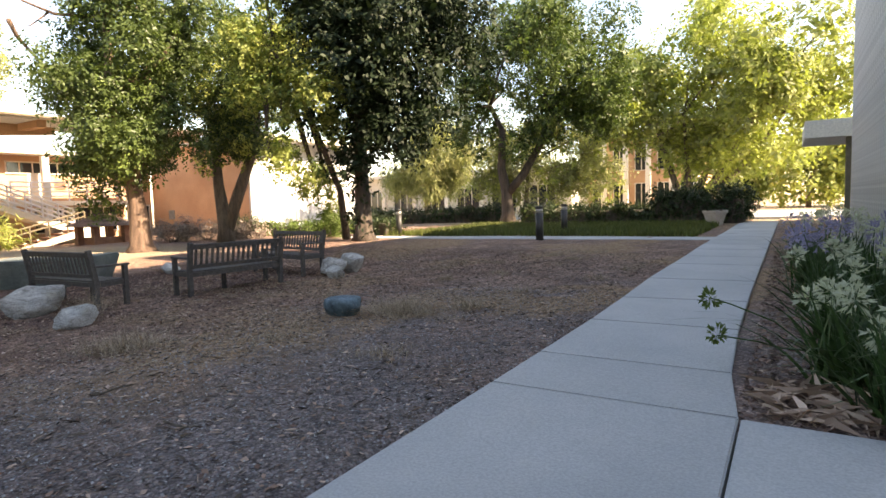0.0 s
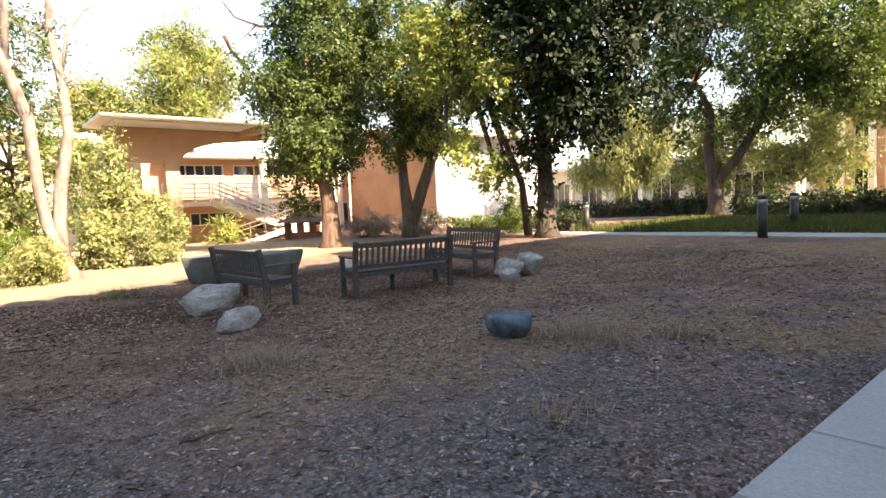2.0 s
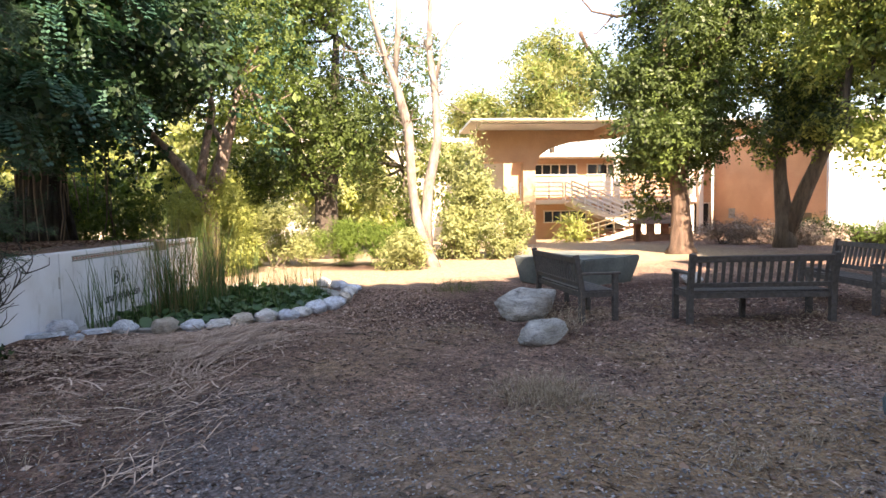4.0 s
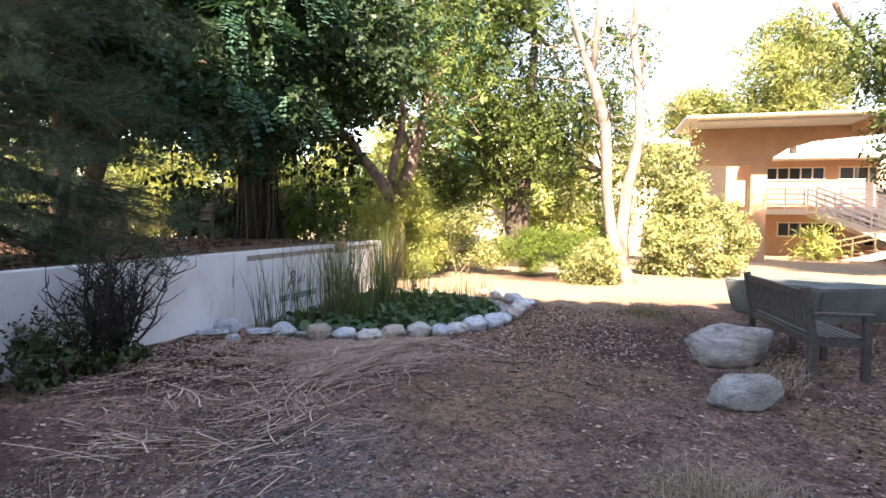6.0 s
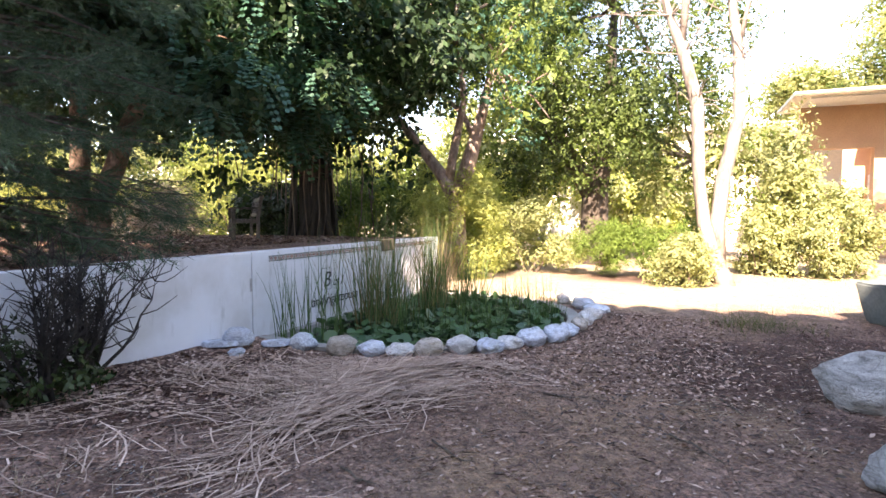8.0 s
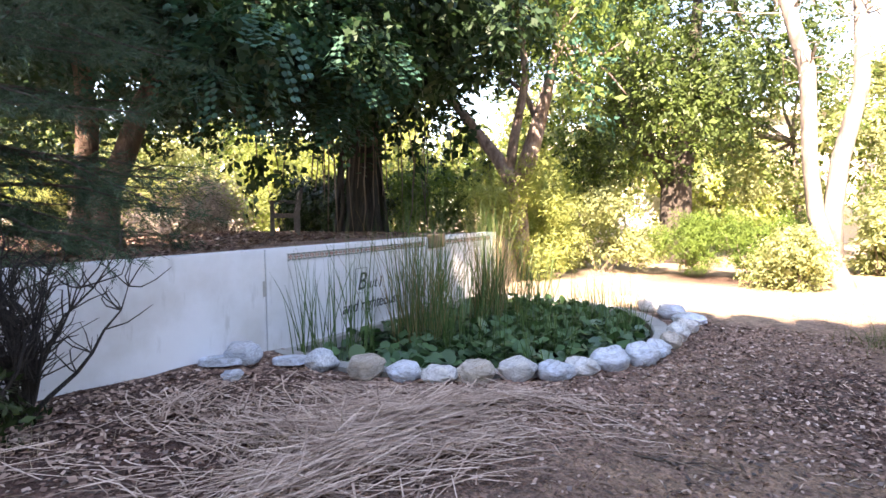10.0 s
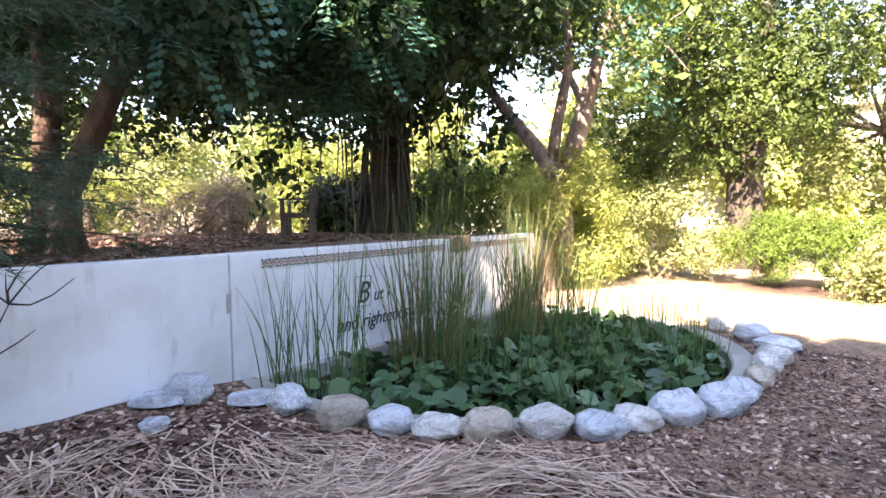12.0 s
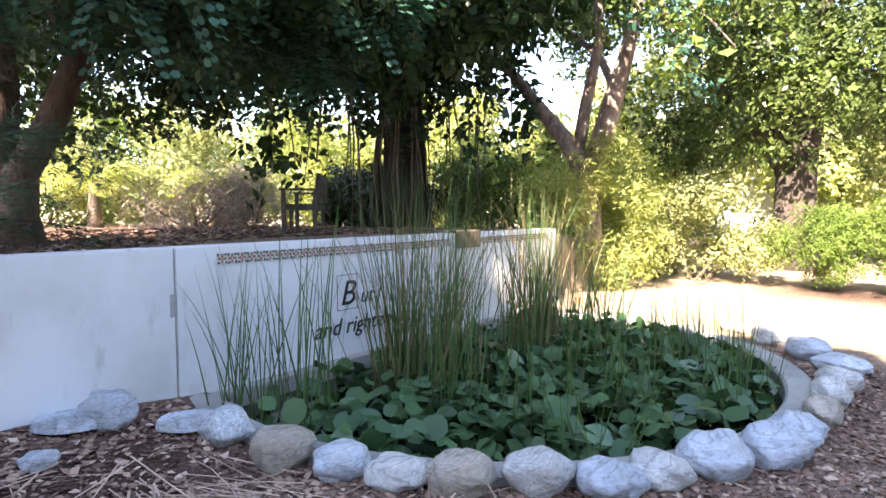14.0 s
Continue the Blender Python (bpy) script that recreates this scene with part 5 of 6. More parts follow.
# gnarled sunlit tree
z = gz(-17.4, -2.9)
tree("gnarled_tree", "gnarled reddish tree with crooked limbs", (-17.2, -2.4, .8), [T((-17.2, -2.35, .3, .26), (-17.2, -2.35, 1.2, .2), (-17.2, -2.4, 2.0, .22), (-17.2, -2.83, 2.6, .15), (-17.2, -3.28, 3.15, .12), (-17.2, -3.9, 3.9, .09), (-17.4, -4.6, 4.4, .05)), T((-17.2, -2.4, 1.9, .2), (-17.2, -2.1, 2.7, .18), (-17.2, -1.75, 3.9, .13), (-17.3, -1.5, 5.2, .07)), T((-17.2, -2.6, 2.3, .12), (-17.2, -2.47, 3.05, .11), (-17.2, -2.2, 4.3, .09), (-17.1, -2.3, 5.6, .05)), T((-17.2, -1.9, 3.3, .08), (-17.4, -2.3, 4.0, .06), (-17.2, -2.9, 4.6, .04))],
     [((-17.6, -2.8, 6.6), (2.2, 2.6, 1.3), 40, .5), ((-16.9, -.9, 5.0), (1.0, 1.0, 1.2), 20, .4), ((-17.0, -.5, 3.7), (.7, .6, .6), 8, .3)], L_MID, M_MOTTLED, .11, 9000, 20, 33, extra=(L_BLUE, 5000, .5))

# palms in the sun
def palm(x, y, h, seed, reach):
    rng = np.random.default_rng(seed)
    root = thing("palm", "young sunlit palm with arching yellow-green fronds", "palm", pose(x, y, TERRACE - .05))
    part("trunk", mesh_of("trunk", *tubes([([(0, 0, 0), (.02, 0, h * .5), (0, 0, h)], [.17, .13, .09])], 10, .3), smooth=True), M_PALEBARK, root)
    for k in range(15):
        a, rise = k * 2.4 + rng.normal(0, .2), rng.uniform(.25, 1.25)
        L = reach * rng.uniform(.8, 1.15)
        d = np.array([math.cos(a), math.sin(a), 0])
        spine = [np.array([0, 0, h]) + d * L * u * (.55 + .4 * u) + np.array([0, 0, L * (rise * u - (.35 + .75 * rise) * u * u)]) for u in np.linspace(0, 1, 9)]
        q = []
        side = np.array([-d[1], d[0], 0])
        for i in range(8):
            along = unit(spine[i + 1] - spine[i])
            for f in (0, .25, .5, .75):
                b = spine[i] + (spine[i + 1] - spine[i]) * f
                ln = L * .34 * math.sin(math.pi * min(.12 + (i + f) / 9, 1)) + .05
                for sg in (-1, 1):
                    tip = b + (side * sg * .8 + along * .6) * ln + np.array([0, 0, -.25 * ln])
                    q.append([b - along * .012, b + (tip - b) * .5 + along * .02, tip, b + (tip - b) * .5 - along * .02])
        frond = part("frond", poly_cloud("frond", np.array(q)), L_YELLOW, root)
        part("stalk", mesh_of("stalk", *tubes([(spine, list(np.linspace(.018, .004, 9)))], 5), smooth=True), L_YELLOW, frond)


palm(-13.0, -11.6, 1.0, 700, 1.8)
palm(-15.5, -11.0, .9, 701, 1.6)

# twiggy bare shrub against the wall
def twig_shrub(x, y, h, seed, label, mat, spread=.55, n=26):
    rng = np.random.default_rng(seed)
    root = thing("twiggy_shrub", label, "shrub", pose(x, y, gz(x, y)))
    paths, twigs = [], []
    for k in range(n):
        a = rng.random() * 6.28
        tip = np.array([spread * rng.normal(0, .6), spread * rng.normal(0, .6), h * (.7 + .35 * rng.random())])
        pts = bent((.05 * math.cos(a), .05 * math.sin(a), -.03), tip, 6, .05, rng)
        paths.append((pts, [.02, .017, .014, .011, .009, .006, .003]))
        for _ in range(18):
            i = rng.integers(2, 7)
            b = np.array(pts[i])
            twigs.append((bent(b, b + np.array([rng.normal(0, .14), rng.normal(0, .14), .1 + .16 * rng.random()]) * h, 3, .1, rng), [.006, .005, .004, .002]))
    for p in paths:
        part("branch", mesh_of("branch", *tubes([p], 5), smooth=True), mat, root)
    tagged(part("twig_tangle", mesh_of("twig_tangle", *tubes(twigs, 4), smooth=True), mat, root), kind="stuff")
    return root


twig_shrub(-7.35, -1.85, 1.05, 51, "dark leafless twiggy shrub against the white wall", M_FIGBARK, .48, 24)
twig_shrub(-6.9, -1.6, .9, 52, "dark leafless twiggy shrub in the mulch", M_FIGBARK, .42, 11)
shrub("leafy_shrub", "small dark leafy shrub under the conifer", (-6.7, -1.75, .36), (.5, .4, .24), 2200, .06, L_HEDGE, 53, 12, .2)

# ---- the stair building ----
def window(parent, x, y0, y1, z0, z1, panes, axis="x"):
    """A dark window band with frame and mullions, in a wall that faces +x (or -y)."""
    def blk(a0, a1, d0, d1, c0, c1):
        return block(x + d0, x + d1, a0, a1, c0, c1) if axis == "x" else block(a0, a1, x - d1, x - d0, c0, c1)
    w = part("window", blk(y0, y1, -.02, .01, z0, z1), M_GLASS, parent)
    part("window_frame", blk(y0 - .06, y1 + .06, .012, .05, z1, z1 + .07), M_CREAM, w)
    part("window_sill", blk(y0 - .06, y1 + .06, .012, .08, z0 - .07, z0), M_CREAM, w)
    for k in range(panes + 1):
        y = y0 + (y1 - y0) * k / panes
        part("mullion", blk(y - .035, y + .035, .012, .045, z0, z1), M_CREAM, w)


def stairs(parent, x0, x1, ya, za, yb, zb, n, mat):
    """A straight flight from (ya, za) down to (yb, zb), with steps."""
    bm = bmesh.new()
    for k in range(n):
        y0, y1 = ya + (yb - ya) * k / n, ya + (yb - ya) * (k + 1) / n
        zt = za + (zb - za) * (k + .5) / n
        box(bm, x0, x1, min(y0, y1), max(y0, y1) + .04, zt - .09, zt)
    part("steps", bm, mat, parent)
    st = bmesh.new()
    for x in (x0, x1):
        vs = [st.verts.new((x + d, y, zz)) for d in (-.05, .05) for y, zz in ((ya, za - .35), (yb, zb - .35), (yb, zb - .02), (ya, za - .02))]
        for f in ((0, 1, 2, 3), (7, 6, 5, 4), (0, 4, 5, 1), (1, 5, 6, 2), (2, 6, 7, 3), (3, 7, 4, 0)):
            st.faces.new([vs[i] for i in f])
    part("stringer", st, M_CREAM, parent)


def railing(parent, pts, h=1.05, rails=4, posts=6, mat=None):
    """White tube railing along a line of points."""
    for k in range(rails):
        zz = h - .26 * k
        part("rail", mesh_of("rail", *tubes([([(p[0], p[1], p[2] + zz) for p in pts], [.045] * len(pts))], 6)), mat or M_RAIL, parent)
    a, b = Vector(pts[0]), Vector(pts[-1])
    for k in range(posts + 1):
        p = a.lerp(b, k / posts)
        part("post", mesh_of("post", *tubes([([(p.x, p.y, p.z), (p.x, p.y, p.z + h)], [.045, .045])], 6)), mat or M_RAIL, parent)


sb = thing("building", "two-storey peach building with outside stairs and white railings", "building")
GZ = -.2
part("wall", block(-47, -37, 9.0, 21.5, GZ, 4.9), M_STUCCO, sb)
part("wall", block(-47, -37.1, 21.5, 23.38, GZ, 4.9), M_STUCCO, sb)
part("column", block(-36.5, -36.2, 22.0, 22.3, GZ, 4.9), M_WHITE, sb)
part("wall", block(-46, -38, -9, 7.9, GZ, 6.0), M_CREAM, sb)
part("wall", block(-46, -33.5, 6.6, 8.9, GZ, 5.6), M_CREAM, sb)
part("roof", block(-47.5, -37.4, -9.5, 7.7, 6.0, 6.25), M_CREAM, sb)
part("roof", block(-32.6, -28.4, 6.3, 21.8, 5.84, 5.98, .02), M_CREAM, sb, "flat cream roof with deep overhang")
for y in (13.4, 18.2, 21.4):
    part("roof_beam", block(-32.5, -29.2, y - .2, y + .2, 5.5, 5.836), M_STUCCO, sb)
part("soffit_panel", block(-30.9, -28.9, 6.9, 13.1, 5.78, 5.836), M_WHITE, sb)
part("soffit_panel", block(-32.4, -28.9, 13.7, 17.9, 5.78, 5.836), M_WHITE, sb)
part("fascia", block(-28.4, -28.34, 6.3, 21.8, 5.82, 5.9), M_BROWNSTAIN, sb, "thin brown roof edge")
part("roof_edge", block(-37.3, -35.7, 10.3, 21.4, 4.9, 5.12, .02), M_CREAM, sb)
for y in (10.9, 16.5, 21.3):
    part("column", block(-36.15, -35.85, y - .18, y + .18, GZ, 4.9), M_CREAM, sb)
FIN = -31.2
part("roof_column", block(FIN - .3, FIN + .2, 9.4, 10.05, GZ, 4.15), M_STUCCO, sb)
part("roof_column", block(FIN - .3, FIN + .2, 6.9, 10.05, 4.15, 5.835), M_STUCCO, sb)
hn = bmesh.new()
prof = ((10.05, 3.9), (10.3, 4.5), (10.9, 4.9), (12, 5.2), (14.8, 5.45))
for (ya, za), (yb, zb) in zip(prof, prof[1:]):
    vs = [hn.verts.new((FIN + d, y, zz)) for d in (-.25, .19) for y, zz in ((ya, za), (yb, zb), (yb, 5.835), (ya, 5.835))]
    for f in ((3, 2, 1, 0), (4, 5, 6, 7), (0, 1, 5, 4), (2, 3, 7, 6)):
        hn.faces.new([vs[i] for i in f])
part("roof_bracket", hn, M_STUCCO, sb, "curved peach bracket under the roof")
part("balcony", block(-37, -35.6, 10.3, 21.5, 2.05, 2.3, .01), M_CREAM, sb)
railing(sb, [(-35.65, 10.4, 2.3), (-35.65, 13.0, 2.3)], posts=3)
railing(sb, [(-35.65, 14.6, 2.3), (-35.65, 21.4, 2.3)], posts=7)
window(sb, -37, 11.0, 14.3, 3.92, 4.5, 6)
window(sb, -37, 15.0, 20.9, 3.92, 4.5, 9)
window(sb, -37, 12.2, 14.9, .95, 1.6, 5)
window(sb, -37, 16.2, 20.9, .5, 1.9, 6)
window(sb, -37.1, 21.6, 23.2, .1, 1.95, 3)
part("door", block(-37.0, -36.96, 16.0, 16.9, 2.31, 3.85), M_CREAM, sb)
part("notice", block(-36.99, -36.95, 17.4, 18.0, 3.0, 3.5), M_BRICK, sb)
stairs(sb, -35.5, -34.3, 13.1, 2.3, 17.0, .75, 9, M_CREAM)
railing(sb, [(-34.3, 13.1, 2.3), (-34.3, 17.0, .75)], posts=5)
railing(sb, [(-35.5, 13.1, 2.3), (-35.5, 17.0, .75)], posts=5)
part("landing", block(-35.6, -33.2, 16.9, 18.4, GZ, .75, .01), M_CREAM, sb)
stairs(sb, -34.2, -33.0, 16.9, .75, 13.3, GZ, 6, M_BRICK)
railing(sb, [(-33.0, 16.9, .75), (-33.0, 13.3, GZ)], h=.9, posts=4, rails=2, mat=M_BROWNSTAIN)
shrub("potted_yucca", "spiky green plant by the stairs", (-32.4, 12.6, .35), (.5, .5, .5), 500, .5, L_YELLOW, 301, 6, .2, .12)

# peach and white hall with roof overhang
ob = thing("building", "peach stucco hall with a white sunlit end wall", "building")
part("wall", block(-36.9, -27.4, 23.4, 34, GZ, 5.6), M_STUCCO, ob)
part("end_wall", block(-27.4, -27.25, 23.42, 34, GZ, 5.6), M_WHITE, ob, "white plastered end wall")
part("roof", block(-37.2, -25.9, 22.6, 34.5, 5.6, 5.86, .02), M_CREAM, ob)
part("downpipe", mesh_of("downpipe", *tubes([([(-27.2, 27.0, GZ), (-27.2, 27.0, 5.6)], [.05, .05])], 8)), M_WHITE, ob)
part("vent", block(-35.2, -34.6, 23.36, 23.4, 1.0, 1.6), M_STEEL, ob)
part("vent", block(-29.6, -28.3, 23.36, 23.4, .9, 1.3), M_BROWNSTAIN, ob)
window(ob, 23.4, -40.5, -37.3, .5, 2.2, 4, "y")

# shingled kiosk
kx, ky = -30.2, 16.3
kiosk = thing("kiosk", "small brick kiosk with brown shingled hip roof", "kiosk", pose(kx, ky, GZ - .15) @ Matrix.Diagonal((.95, .95, .95, 1)))
for x in (-.8, .8):
    for y in (-.8, .8):
        part("pillar", block(x - .16, x + .16, y - .16, y + .16, 0, 1.35), M_BRICK, kiosk)
part("counter", block(-.7, .7, -.7, .7, 0, .7), M_BRICK, kiosk)
for k in range(6):
    h0, s = 1.3 + .11 * k, 1.35 - .2 * k
    bm = block(-s, s, -s, s, h0, h0 + .1)
    for v in bm.verts:
        if v.co.z > h0 + .05:
            v.co.x *= .88
            v.co.y *= .88
    part("shingle_course", bm, M_SHINGLE, kiosk)

# far low buildings
fb = thing("building", "far low cream building with dark windows", "building")
part("wall", block(-44, -16, 48, 58, 0, 4.2), M_CREAM, fb)
part("roof", block(-44.5, -15.5, 47, 58.5, 4.2, 4.5), M_CREAM, fb)
for k in range(7):
    window(fb, 48, -42 + 3.7 * k, -39.6 + 3.7 * k, .7, 2.9, 3, "y")
    part("column", block(-42.9 + 3.7 * k, -42.5 + 3.7 * k, 47.1, 47.5, 0, 4.2), M_CREAM, fb)
fc = thing("building", "far two-storey peach building with columns", "building")
part("wall", block(-16.5, -6.5, 53, 62, 0, 7), M_STUCCO, fc)
part("roof", block(-17, -6, 51, 62.5, 7, 7.35), M_CREAM, fc)
for k in range(6):
    part("column", block(-16.3 + 1.9 * k, -15.9 + 1.9 * k, 51.4, 51.8, 0, 7), M_CREAM, fc)
for k in range(5):
    window(fc, 53, -15.6 + 1.9 * k, -14.5 + 1.9 * k, .3, 2.8, 2, "y")
    window(fc, 53, -15.6 + 1.9 * k, -14.5 + 1.9 * k, 4, 6.2, 2, "y")

# bench on the terrace
tb = copy_thing(b1, pose(-14.5, -6.1, TERRACE, 0, 0, 225))
tagged(tb, "weathered wooden bench on the upper terrace", group="terrace bench")

# ---- agapanthus bed beside the footpath ----
def umbel(name, rng, tip, n, reach, mat, parent, width=.22, droop=0.0):
    """A round flower head: rays out of one point, each ending in a pointed bloom."""
    V, F = [tuple(tip)], []
    for k in range(n):
        d = unit(rng.normal(size=3) + np.array([0, 0, .25 - droop]))
        side = unit(np.cross(d, rng.normal(size=3)))
        L = reach * (.75 + .4 * rng.random())
        q = tip + d * L
        for sg in (-1, 1):
            b = len(V)
            fan = unit(d + side * sg * .6)
            flat = unit(np.cross(fan, rng.normal(size=3)))
            foot = q - d * L * .3
            V += [tuple(foot + flat * .0012), tuple(foot - flat * .0012), tuple(q - flat * L * width), tuple(q + fan * L * .45), tuple(q + flat * L * width)]
            F += [(0, b, b + 1), (b, b + 1, b + 2, b + 3, b + 4)]
    return part(name, mesh_of(name, V, F), mat, parent)


def agapanthus(x, y, seed, flower, heads, label, h=.85):
    rng = np.random.default_rng(seed)
    root = thing("agapanthus", label, "flower", pose(x, y, gz(x, y)), "flower bed by the footpath")
    tagged(part("strap_foliage", poly_cloud("strap_foliage", blades(rng, 130, .1, .66, .95, .015, .5)), L_STRAP, root), kind="stuff")
    for k in range(heads):
        a, ln = rng.random() * 6.28, .1 + .32 * rng.random()
        hh = h * (.75 + .35 * rng.random())
        tip = np.array([ln * math.cos(a), ln * math.sin(a), hh])
        st = part("stem", mesh_of("stem", *tubes([(bent((0, 0, 0), tip, 5, .03, rng), [.007, .006, .006, .005, .005, .005])], 5), smooth=True), L_STRAP, root)
        umbel("flower_head", rng, tip, 26 if flower is L_VIOLET else 34, .085, flower, st, .13)
    return root


bed = [(.75, 4.3, L_WHITE, 4), (.35, 4.75, L_WHITE, 4), (.8, 5.2, L_WHITE, 5), (.4, 5.9, L_WHITE, 4), (.85, 6.5, L_WHITE, 4), (.35, 7.1, L_VIOLET, 7), (.8, 7.9, L_VIOLET, 7), (.3, 8.6, L_VIOLET, 7), (.75, 9.4, L_WHITE, 5), (.35, 10.3, L_WHITE, 4), (.8, 11.2, L_WHITE, 4), (.6, 3.95, L_WHITE, 3), (.3, 12.4, L_WHITE, 4)]
for k, (x, y, f, n) in enumerate(bed):
    agapanthus(x, y, 400 + k, f, n, "agapanthus clump with violet flower heads" if f is L_VIOLET else "agapanthus clump with fading white flower heads", .62 if y < 5.5 else .85)
ax = thing("leaning_agapanthus", "bent agapanthus stalks with green seed heads over the footpath", "flower", pose(.2, 5.0, gz(.2, 5)))
rng = np.random.default_rng(77)
for tip in ((-.72, -.05, .5), (-.66, -.2, .24)):
    st = part("stem", mesh_of("stem", *tubes([(bent((0, 0, .12), tip, 5, .03, rng), [.006] * 6)], 5), smooth=True), L_STRAP, ax)
    umbel("seed_head", rng, np.array(tip), 40, .07, L_MID, st, .16, .5)

# ---- loose bits on the ground ----
def patchy(x, y, seed, scale, lo, hi):
    """Share of ground covered at each spot, in ragged patches."""
    f = np.array([noise.fractal(Vector((u * scale, v * scale, seed)), 0.8, 2.0, 4) for u, v in zip(x, y)])
    return smooth(lo, hi, f)


def strew(name, label, mat, rng, xs, ys, n, size, thick=.5, lift=.006, keep=None):
    """Bits lying on the ground, each a tilted splinter."""
    x, y = xs[0] + (xs[1] - xs[0]) * rng.random(n), ys[0] + (ys[1] - ys[0]) * rng.random(n)
    ok = (np.hypot(x - POND[0], y - POND[1]) > POND_R + .1) & ~((x > -1.8) & (x < -.25))
    if keep is not None:
        ok &= keep(x, y)
    x, y = x[ok], y[ok]
    n = len(x)
    a = rng.random(n) * 6.28
    t = np.stack([np.cos(a), np.sin(a), rng.normal(0, .22, n)], -1)
    s = np.stack([-np.sin(a), np.cos(a), rng.normal(0, .3, n)], -1)
    L = (size * (.5 + rng.random(n)))[:, None]
    wob = roughness(x, y)
    p = np.stack([x, y, ground_z(x, y) + wob + lift], -1)
    q = np.stack([p - t * L * .5, p + s * L * thick * .5 + np.array([0, 0, .3]) * L * .3, p + t * L * .5, p - s * L * thick * .5], 1)
    return tagged(part(name, poly_cloud(name, q), mat), label, "ground litter", kind="stuff")


rng = np.random.default_rng(90)
strew("bark_mulch", "reddish-brown bark chips and dead leaves on the soil", L_CHIP, rng, (-13.5, -3.2), (-2.2, 6), 36000, .03, .5, keep=lambda x, y: (x + .5 * y < -4.2 + rng.normal(0, .8, len(x))))
strew("bark_mulch", "dead leaves and bark round the benches", L_CHIP, rng, (-13.5, -5), (4, 14), 24000, .04, .5)
strew("bark_mulch", "brown leaf litter on the upper terrace", L_CHIP, rng, (-17, -5), (-9, -2.45), 16000, .08, .5)
strew("bark_mulch", "dark bark mulch in the flower bed", L_CHIP, rng, (-.36, 1.05), (3.7, 14), 9000, .05, .5)
strew("gravel", "loose grey gravel on the dry plot", L_STONE, rng, (-6.5, -1.82), (-.5, 8), 45000, .016, .8, keep=lambda x, y: rng.random(len(x)) < np.clip((x + 7) / 3, .1, 1))
strew("dry_leaves", "pale dead leaves scattered over the dry plot", L_STRAW, rng, (-7, -1.82), (0, 16), 1800, .03, .5)
strew("dry_leaves", "pale dead strap leaves in the flower bed", L_STRAW, rng, (-.1, 1.0), (3.75, 4.4), 260, .3, .07, .03)

strew("leaf_litter", "pinkish-brown dead leaves and bark before the pond", L_DEADLEAF, rng, (-10.8, -6.6), (-2.15, 1.2), 9000, .05, .55, keep=lambda x, y: x + 1.1 * y < -8.1 + rng.normal(0, .5, len(x)))
strew("leaf_litter", "dead leaves and bark along the pond's stones", L_DEADLEAF, rng, (-13.6, -9.2), (-.4, 3.2), 9000, .045, .5)
strew("twig_litter", "short dark dry twigs on the soil", L_BROWN, rng, (-12, -1.9), (-1, 12), 6000, .08, .08, .01)
strew("twig_litter", "short pale dry stalks on the soil", L_STRAW, rng, (-12, -1.9), (-1, 12), 4200, .07, .07, .01)
# soil crumbs kept dark so that they also paint small shadows
strew("soil_crumbs", "dark crumbs of dry soil and bark that double as small shadows on the plot", L_CRUMB, rng, (-12, -1.85), (-1.5, 13), 15000, .032, .75, .008, keep=lambda x, y: rng.random(len(x)) < patchy(x, y, 23, .6, -.15, .35))
strew("dry_leaves", "curled brown dead leaves over the dry plot", L_DEADLEAF, rng, (-12, -1.85), (-1, 14), 9000, .04, .6, .008)


def straw_pile(n, cx, cy, sx, sy, yaw, spread, seed, length=.5):
    rng = np.random.default_rng(seed)
    sheaf = rng.integers(0, max(n // 22, 1), n)
    hx, hy, ha = rng.normal(cx, sx, n), rng.normal(cy, sy, n), radians(yaw) + rng.normal(0, spread, n)
    a = ha[sheaf] + rng.normal(0, .38, n)
    x = hx[sheaf] + rng.normal(0, .15, n) + np.cos(a) * rng.normal(0, .12, n)
    y = hy[sheaf] + rng.normal(0, .13, n) + np.sin(a) * rng.normal(0, .12, n)
    ok = np.hypot(x - POND[0], y - POND[1]) > POND_R + .25
    x, y, a = x[ok], y[ok], a[ok]
    n = len(x)
    d = np.stack([np.cos(a), np.sin(a), rng.normal(0, .09, n)], -1)
    s = np.stack([-np.sin(a), np.cos(a), np.zeros(n)], -1)
    L = length * (.35 + rng.random(n))
    w = (.0023 + .0036 * rng.random(n))[:, None]
    mound = .13 * np.exp(-((x - cx) / sx) ** 2 / 2 - ((y - cy) / sy) ** 2 / 2)
    p = np.stack([x, y, ground_z(x, y) + .02 + mound * rng.random(n)], -1)
    out = []
    bow = rng.normal(0, .07, n)
    for k in range(3):
        u0, u1 = k / 3 - .5, (k + 1) / 3 - .5
        q0, q1 = p + d * (L * u0)[:, None] + s * (bow * (u0 * u0 * 4) * L)[:, None], p + d * (L * u1)[:, None] + s * (bow * (u1 * u1 * 4) * L)[:, None]
        out.append(np.stack([q0 - s * w, q0 + s * w, q1 + s * w, q1 - s * w], 1))
    return np.concatenate(out)


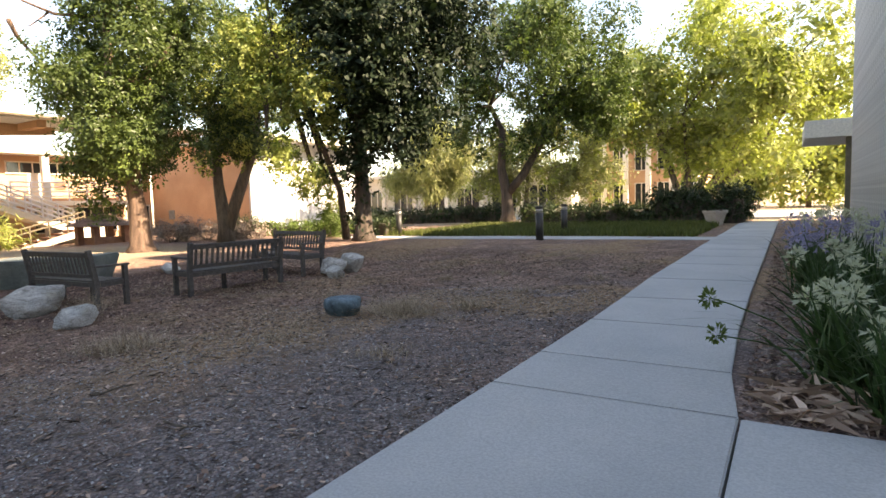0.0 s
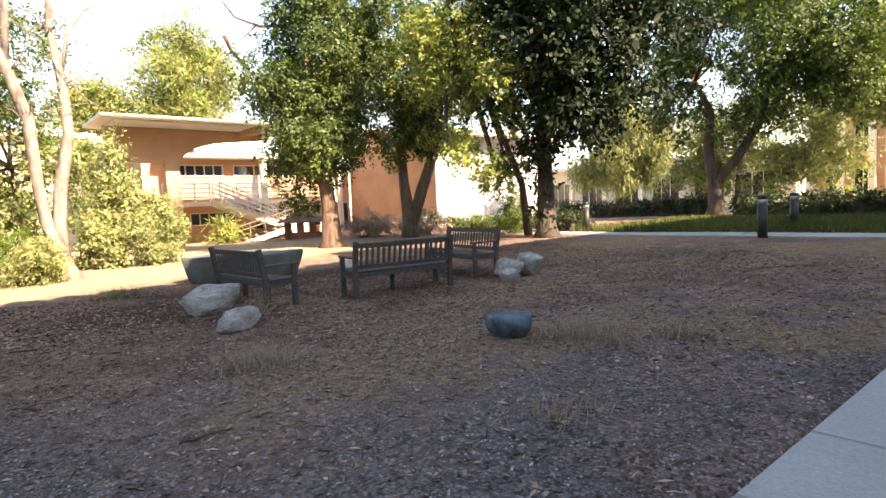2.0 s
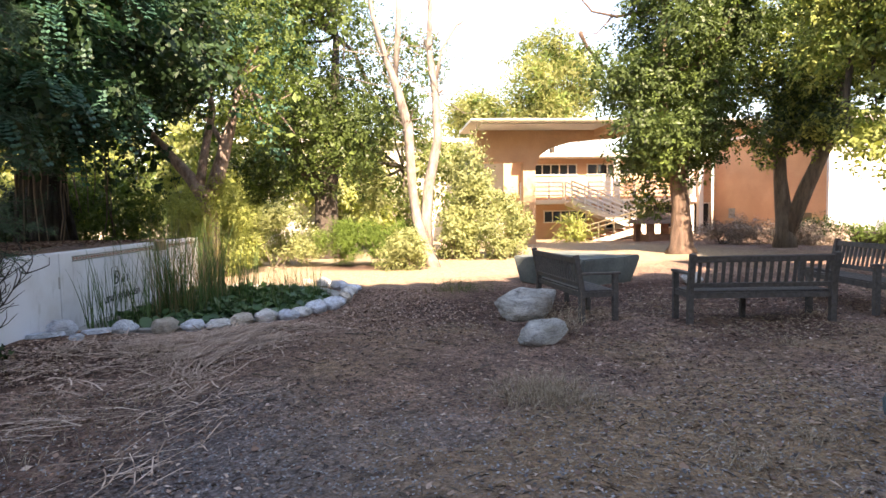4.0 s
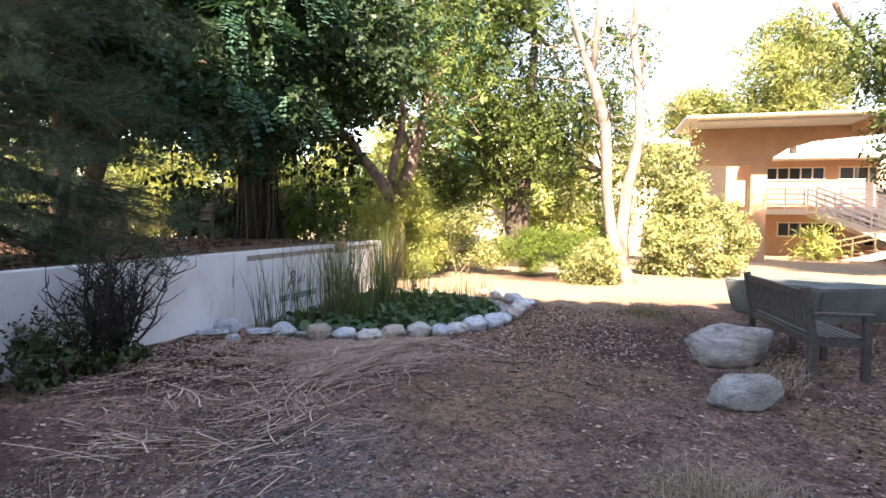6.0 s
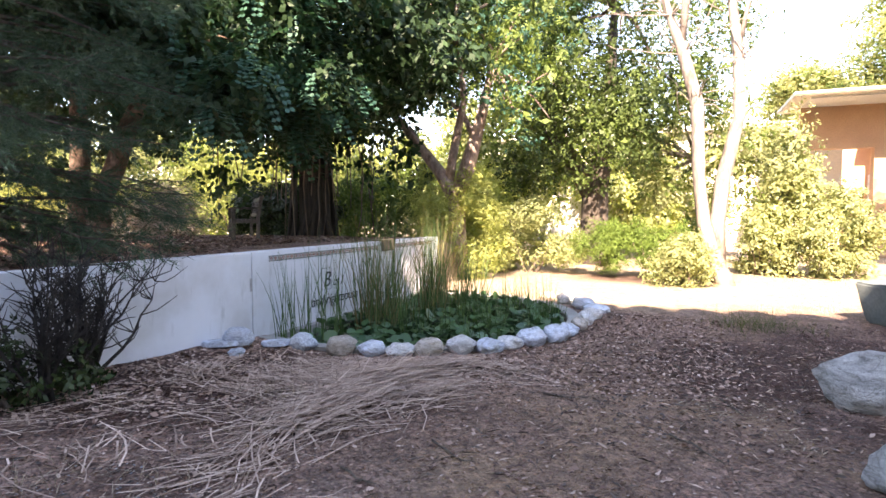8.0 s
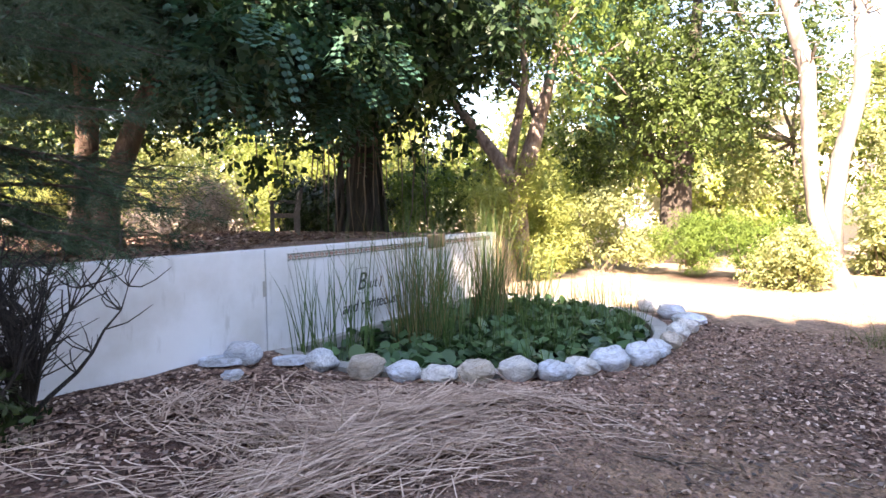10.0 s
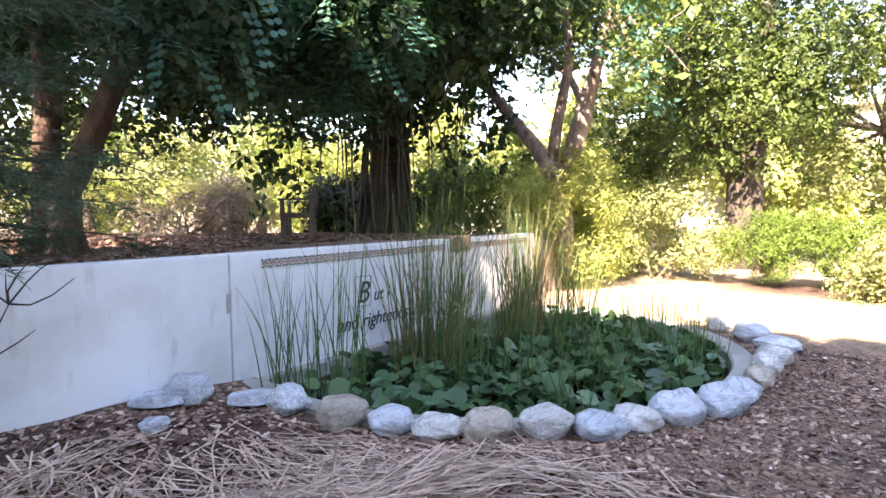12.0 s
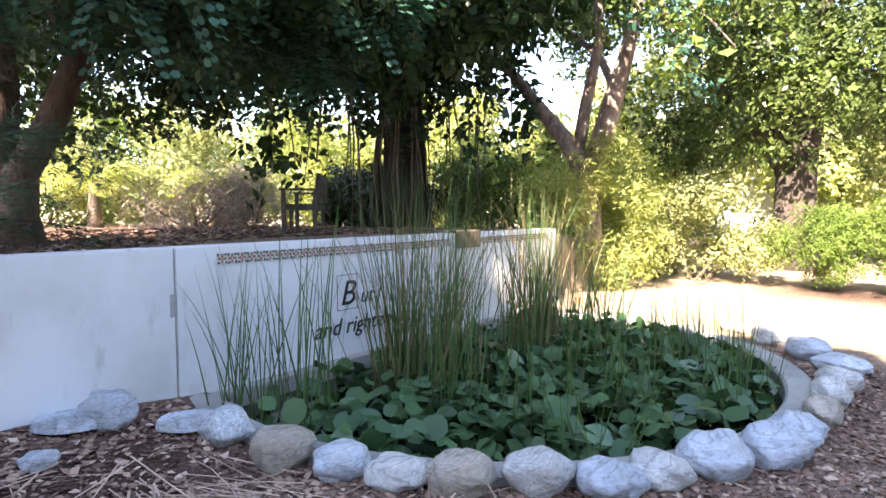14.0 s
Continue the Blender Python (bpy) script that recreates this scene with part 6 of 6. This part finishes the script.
tagged(part("straw", poly_cloud("straw", np.concatenate([
    straw_pile(680, -8.75, .3, .38, .22, 138, .32, 1, .8), straw_pile(420, -7.9, .35, .4, .26, 165, .35, 2, .75), straw_pile(240, -8.1, -.25, .45, .25, 118, .4, 7, .8), straw_pile(110, -6.8, -1.0, .5, .35, 120, .9, 3, .45), straw_pile(170, -9.4, .55, .25, .4, 100, .4, 4, .55), straw_pile(130, -8.3, -.8, .7, .4, 80, .8, 5, .5), straw_pile(130, -6.7, .1, .6, .5, 130, 1.2, 6, .4), straw_pile(150, -7.4, -.5, 1.0, .7, 120, 1.3, 8, .65), straw_pile(90, -5.6, .6, .8, .6, 120, 1.5, 9, .35)])), L_STRAW), "heap of dry pale reed straw on the mulch", "straw", kind="stuff")


def tuft(x, y, h, n, seed, mat=None, label="dry tan grass tuft on the plot", spread=.12):
    rng = np.random.default_rng(seed)
    root = thing("grass_tuft", label, "grass", pose(x, y, gz(x, y)), "dry grass tufts")
    tagged(part("dry_foliage", poly_cloud("dry_foliage", blades(rng, n, spread, h, 1.3, .0018, .6)), mat or L_DRYGRASS, root), kind="stuff")


rng = np.random.default_rng(64)
tuft(-5.9, 3.3, .24, 700, 500, None, "grey-tan dry grass tuft", .2)
tuft(-4.0, 5.6, .26, 600, 501, None, "dry tan grass tuft beside the painted stone", .22)
tuft(-3.4, 6.2, .25, 160, 502)
tuft(-8.6, 4.3, .45, 140, 503, None, "dry stalky weeds beside the bench", .15)
tuft(-13.0, 3.6, .3, 300, 504, L_GRASS, "small patch of green grass in the shade", .3)
for k in range(40):
    x, y = rng.uniform(-9, -2.3), rng.uniform(3.5, 14)
    tuft(x, y, .07 + .09 * rng.random(), 80, 510 + k, spread=.1)
for k in range(9):
    x, y = rng.uniform(-8.2, -4.6), rng.uniform(-1.6, .4)
    tuft(x, y, .13, 60, 570 + k, spread=.2)


def mat_of_grass(n, xs, ys, seed, length, lo, hi):
    """Short dead blades lying flat in ragged patches: (number, 4, 3)."""
    rng = np.random.default_rng(seed)
    x, y = xs[0] + (xs[1] - xs[0]) * rng.random(n), ys[0] + (ys[1] - ys[0]) * rng.random(n)
    ok = (rng.random(n) < patchy(x, y, 7, .35, lo, hi)) & (np.hypot(x - POND[0], y - POND[1]) > POND_R + .4) & (x - .9 * y < -7.0)
    x, y = x[ok], y[ok]
    n = len(x)
    a = rng.random(n) * 6.28
    d = np.stack([np.cos(a), np.sin(a), .12 + .35 * rng.random(n)], -1)
    w = np.stack([-np.sin(a), np.cos(a), np.zeros(n)], -1) * .0022
    L = (length * (.4 + rng.random(n)))[:, None]
    p = np.stack([x, y, ground_z(x, y) + roughness(x, y) + .003], -1)
    bend = p + d * L * .6 + np.array([0, 0, .004])
    return np.stack([p - w, p + w, bend + w * .8, bend + d * np.array([1, 1, -.2]) * L * .4], 1)


tagged(part("dead_grass", poly_cloud("dead_grass", mat_of_grass(42000, (-11.5, -2.0), (1.2, 13.5), 41, .05, .05, .4)), L_DRYGRASS), "flattened tan dead grass in ragged patches on the plot", "grass", kind="stuff")


def stick(x, y, ln, yaw, seed):
    rng = np.random.default_rng(seed)
    e = np.array([ln * math.cos(radians(yaw)), ln * math.sin(radians(yaw)), 0])
    m = np.array([0, 0, .015])
    pts = bent(m, e + m, 5, .05, rng)
    br = np.array(pts[3])
    V, F = tubes([(pts, [.008, .008, .007, .006, .005, .003]), (bent(br, br + np.array([e[1], -e[0], .06]) * .25, 3, .05, rng), [.005, .004, .003, .002])], 5)
    tagged(part("stick", mesh_of("stick", V, F, True), M_BARK, m=pose(x, y, gz(x, y) + .01)), "dry fallen stick on the soil", "stick")


for k, (x, y, ln, yaw) in enumerate(((-5.9, 1.6, .35, 200), (-8.3, 2.6, .5, 40), (-7.5, 1.2, .4, 60), (-9.5, 2.9, .6, 20), (-4.2, 2.1, .4, 80), (-3.2, 2.0, .3, 10), (-6.8, 2.9, .45, 150), (-8.9, 1.6, .4, 100), (-6.9, .9, .3, 70), (-10.4, 2.6, .35, 15))):
    stick(x, y, ln, yaw, 600 + k)
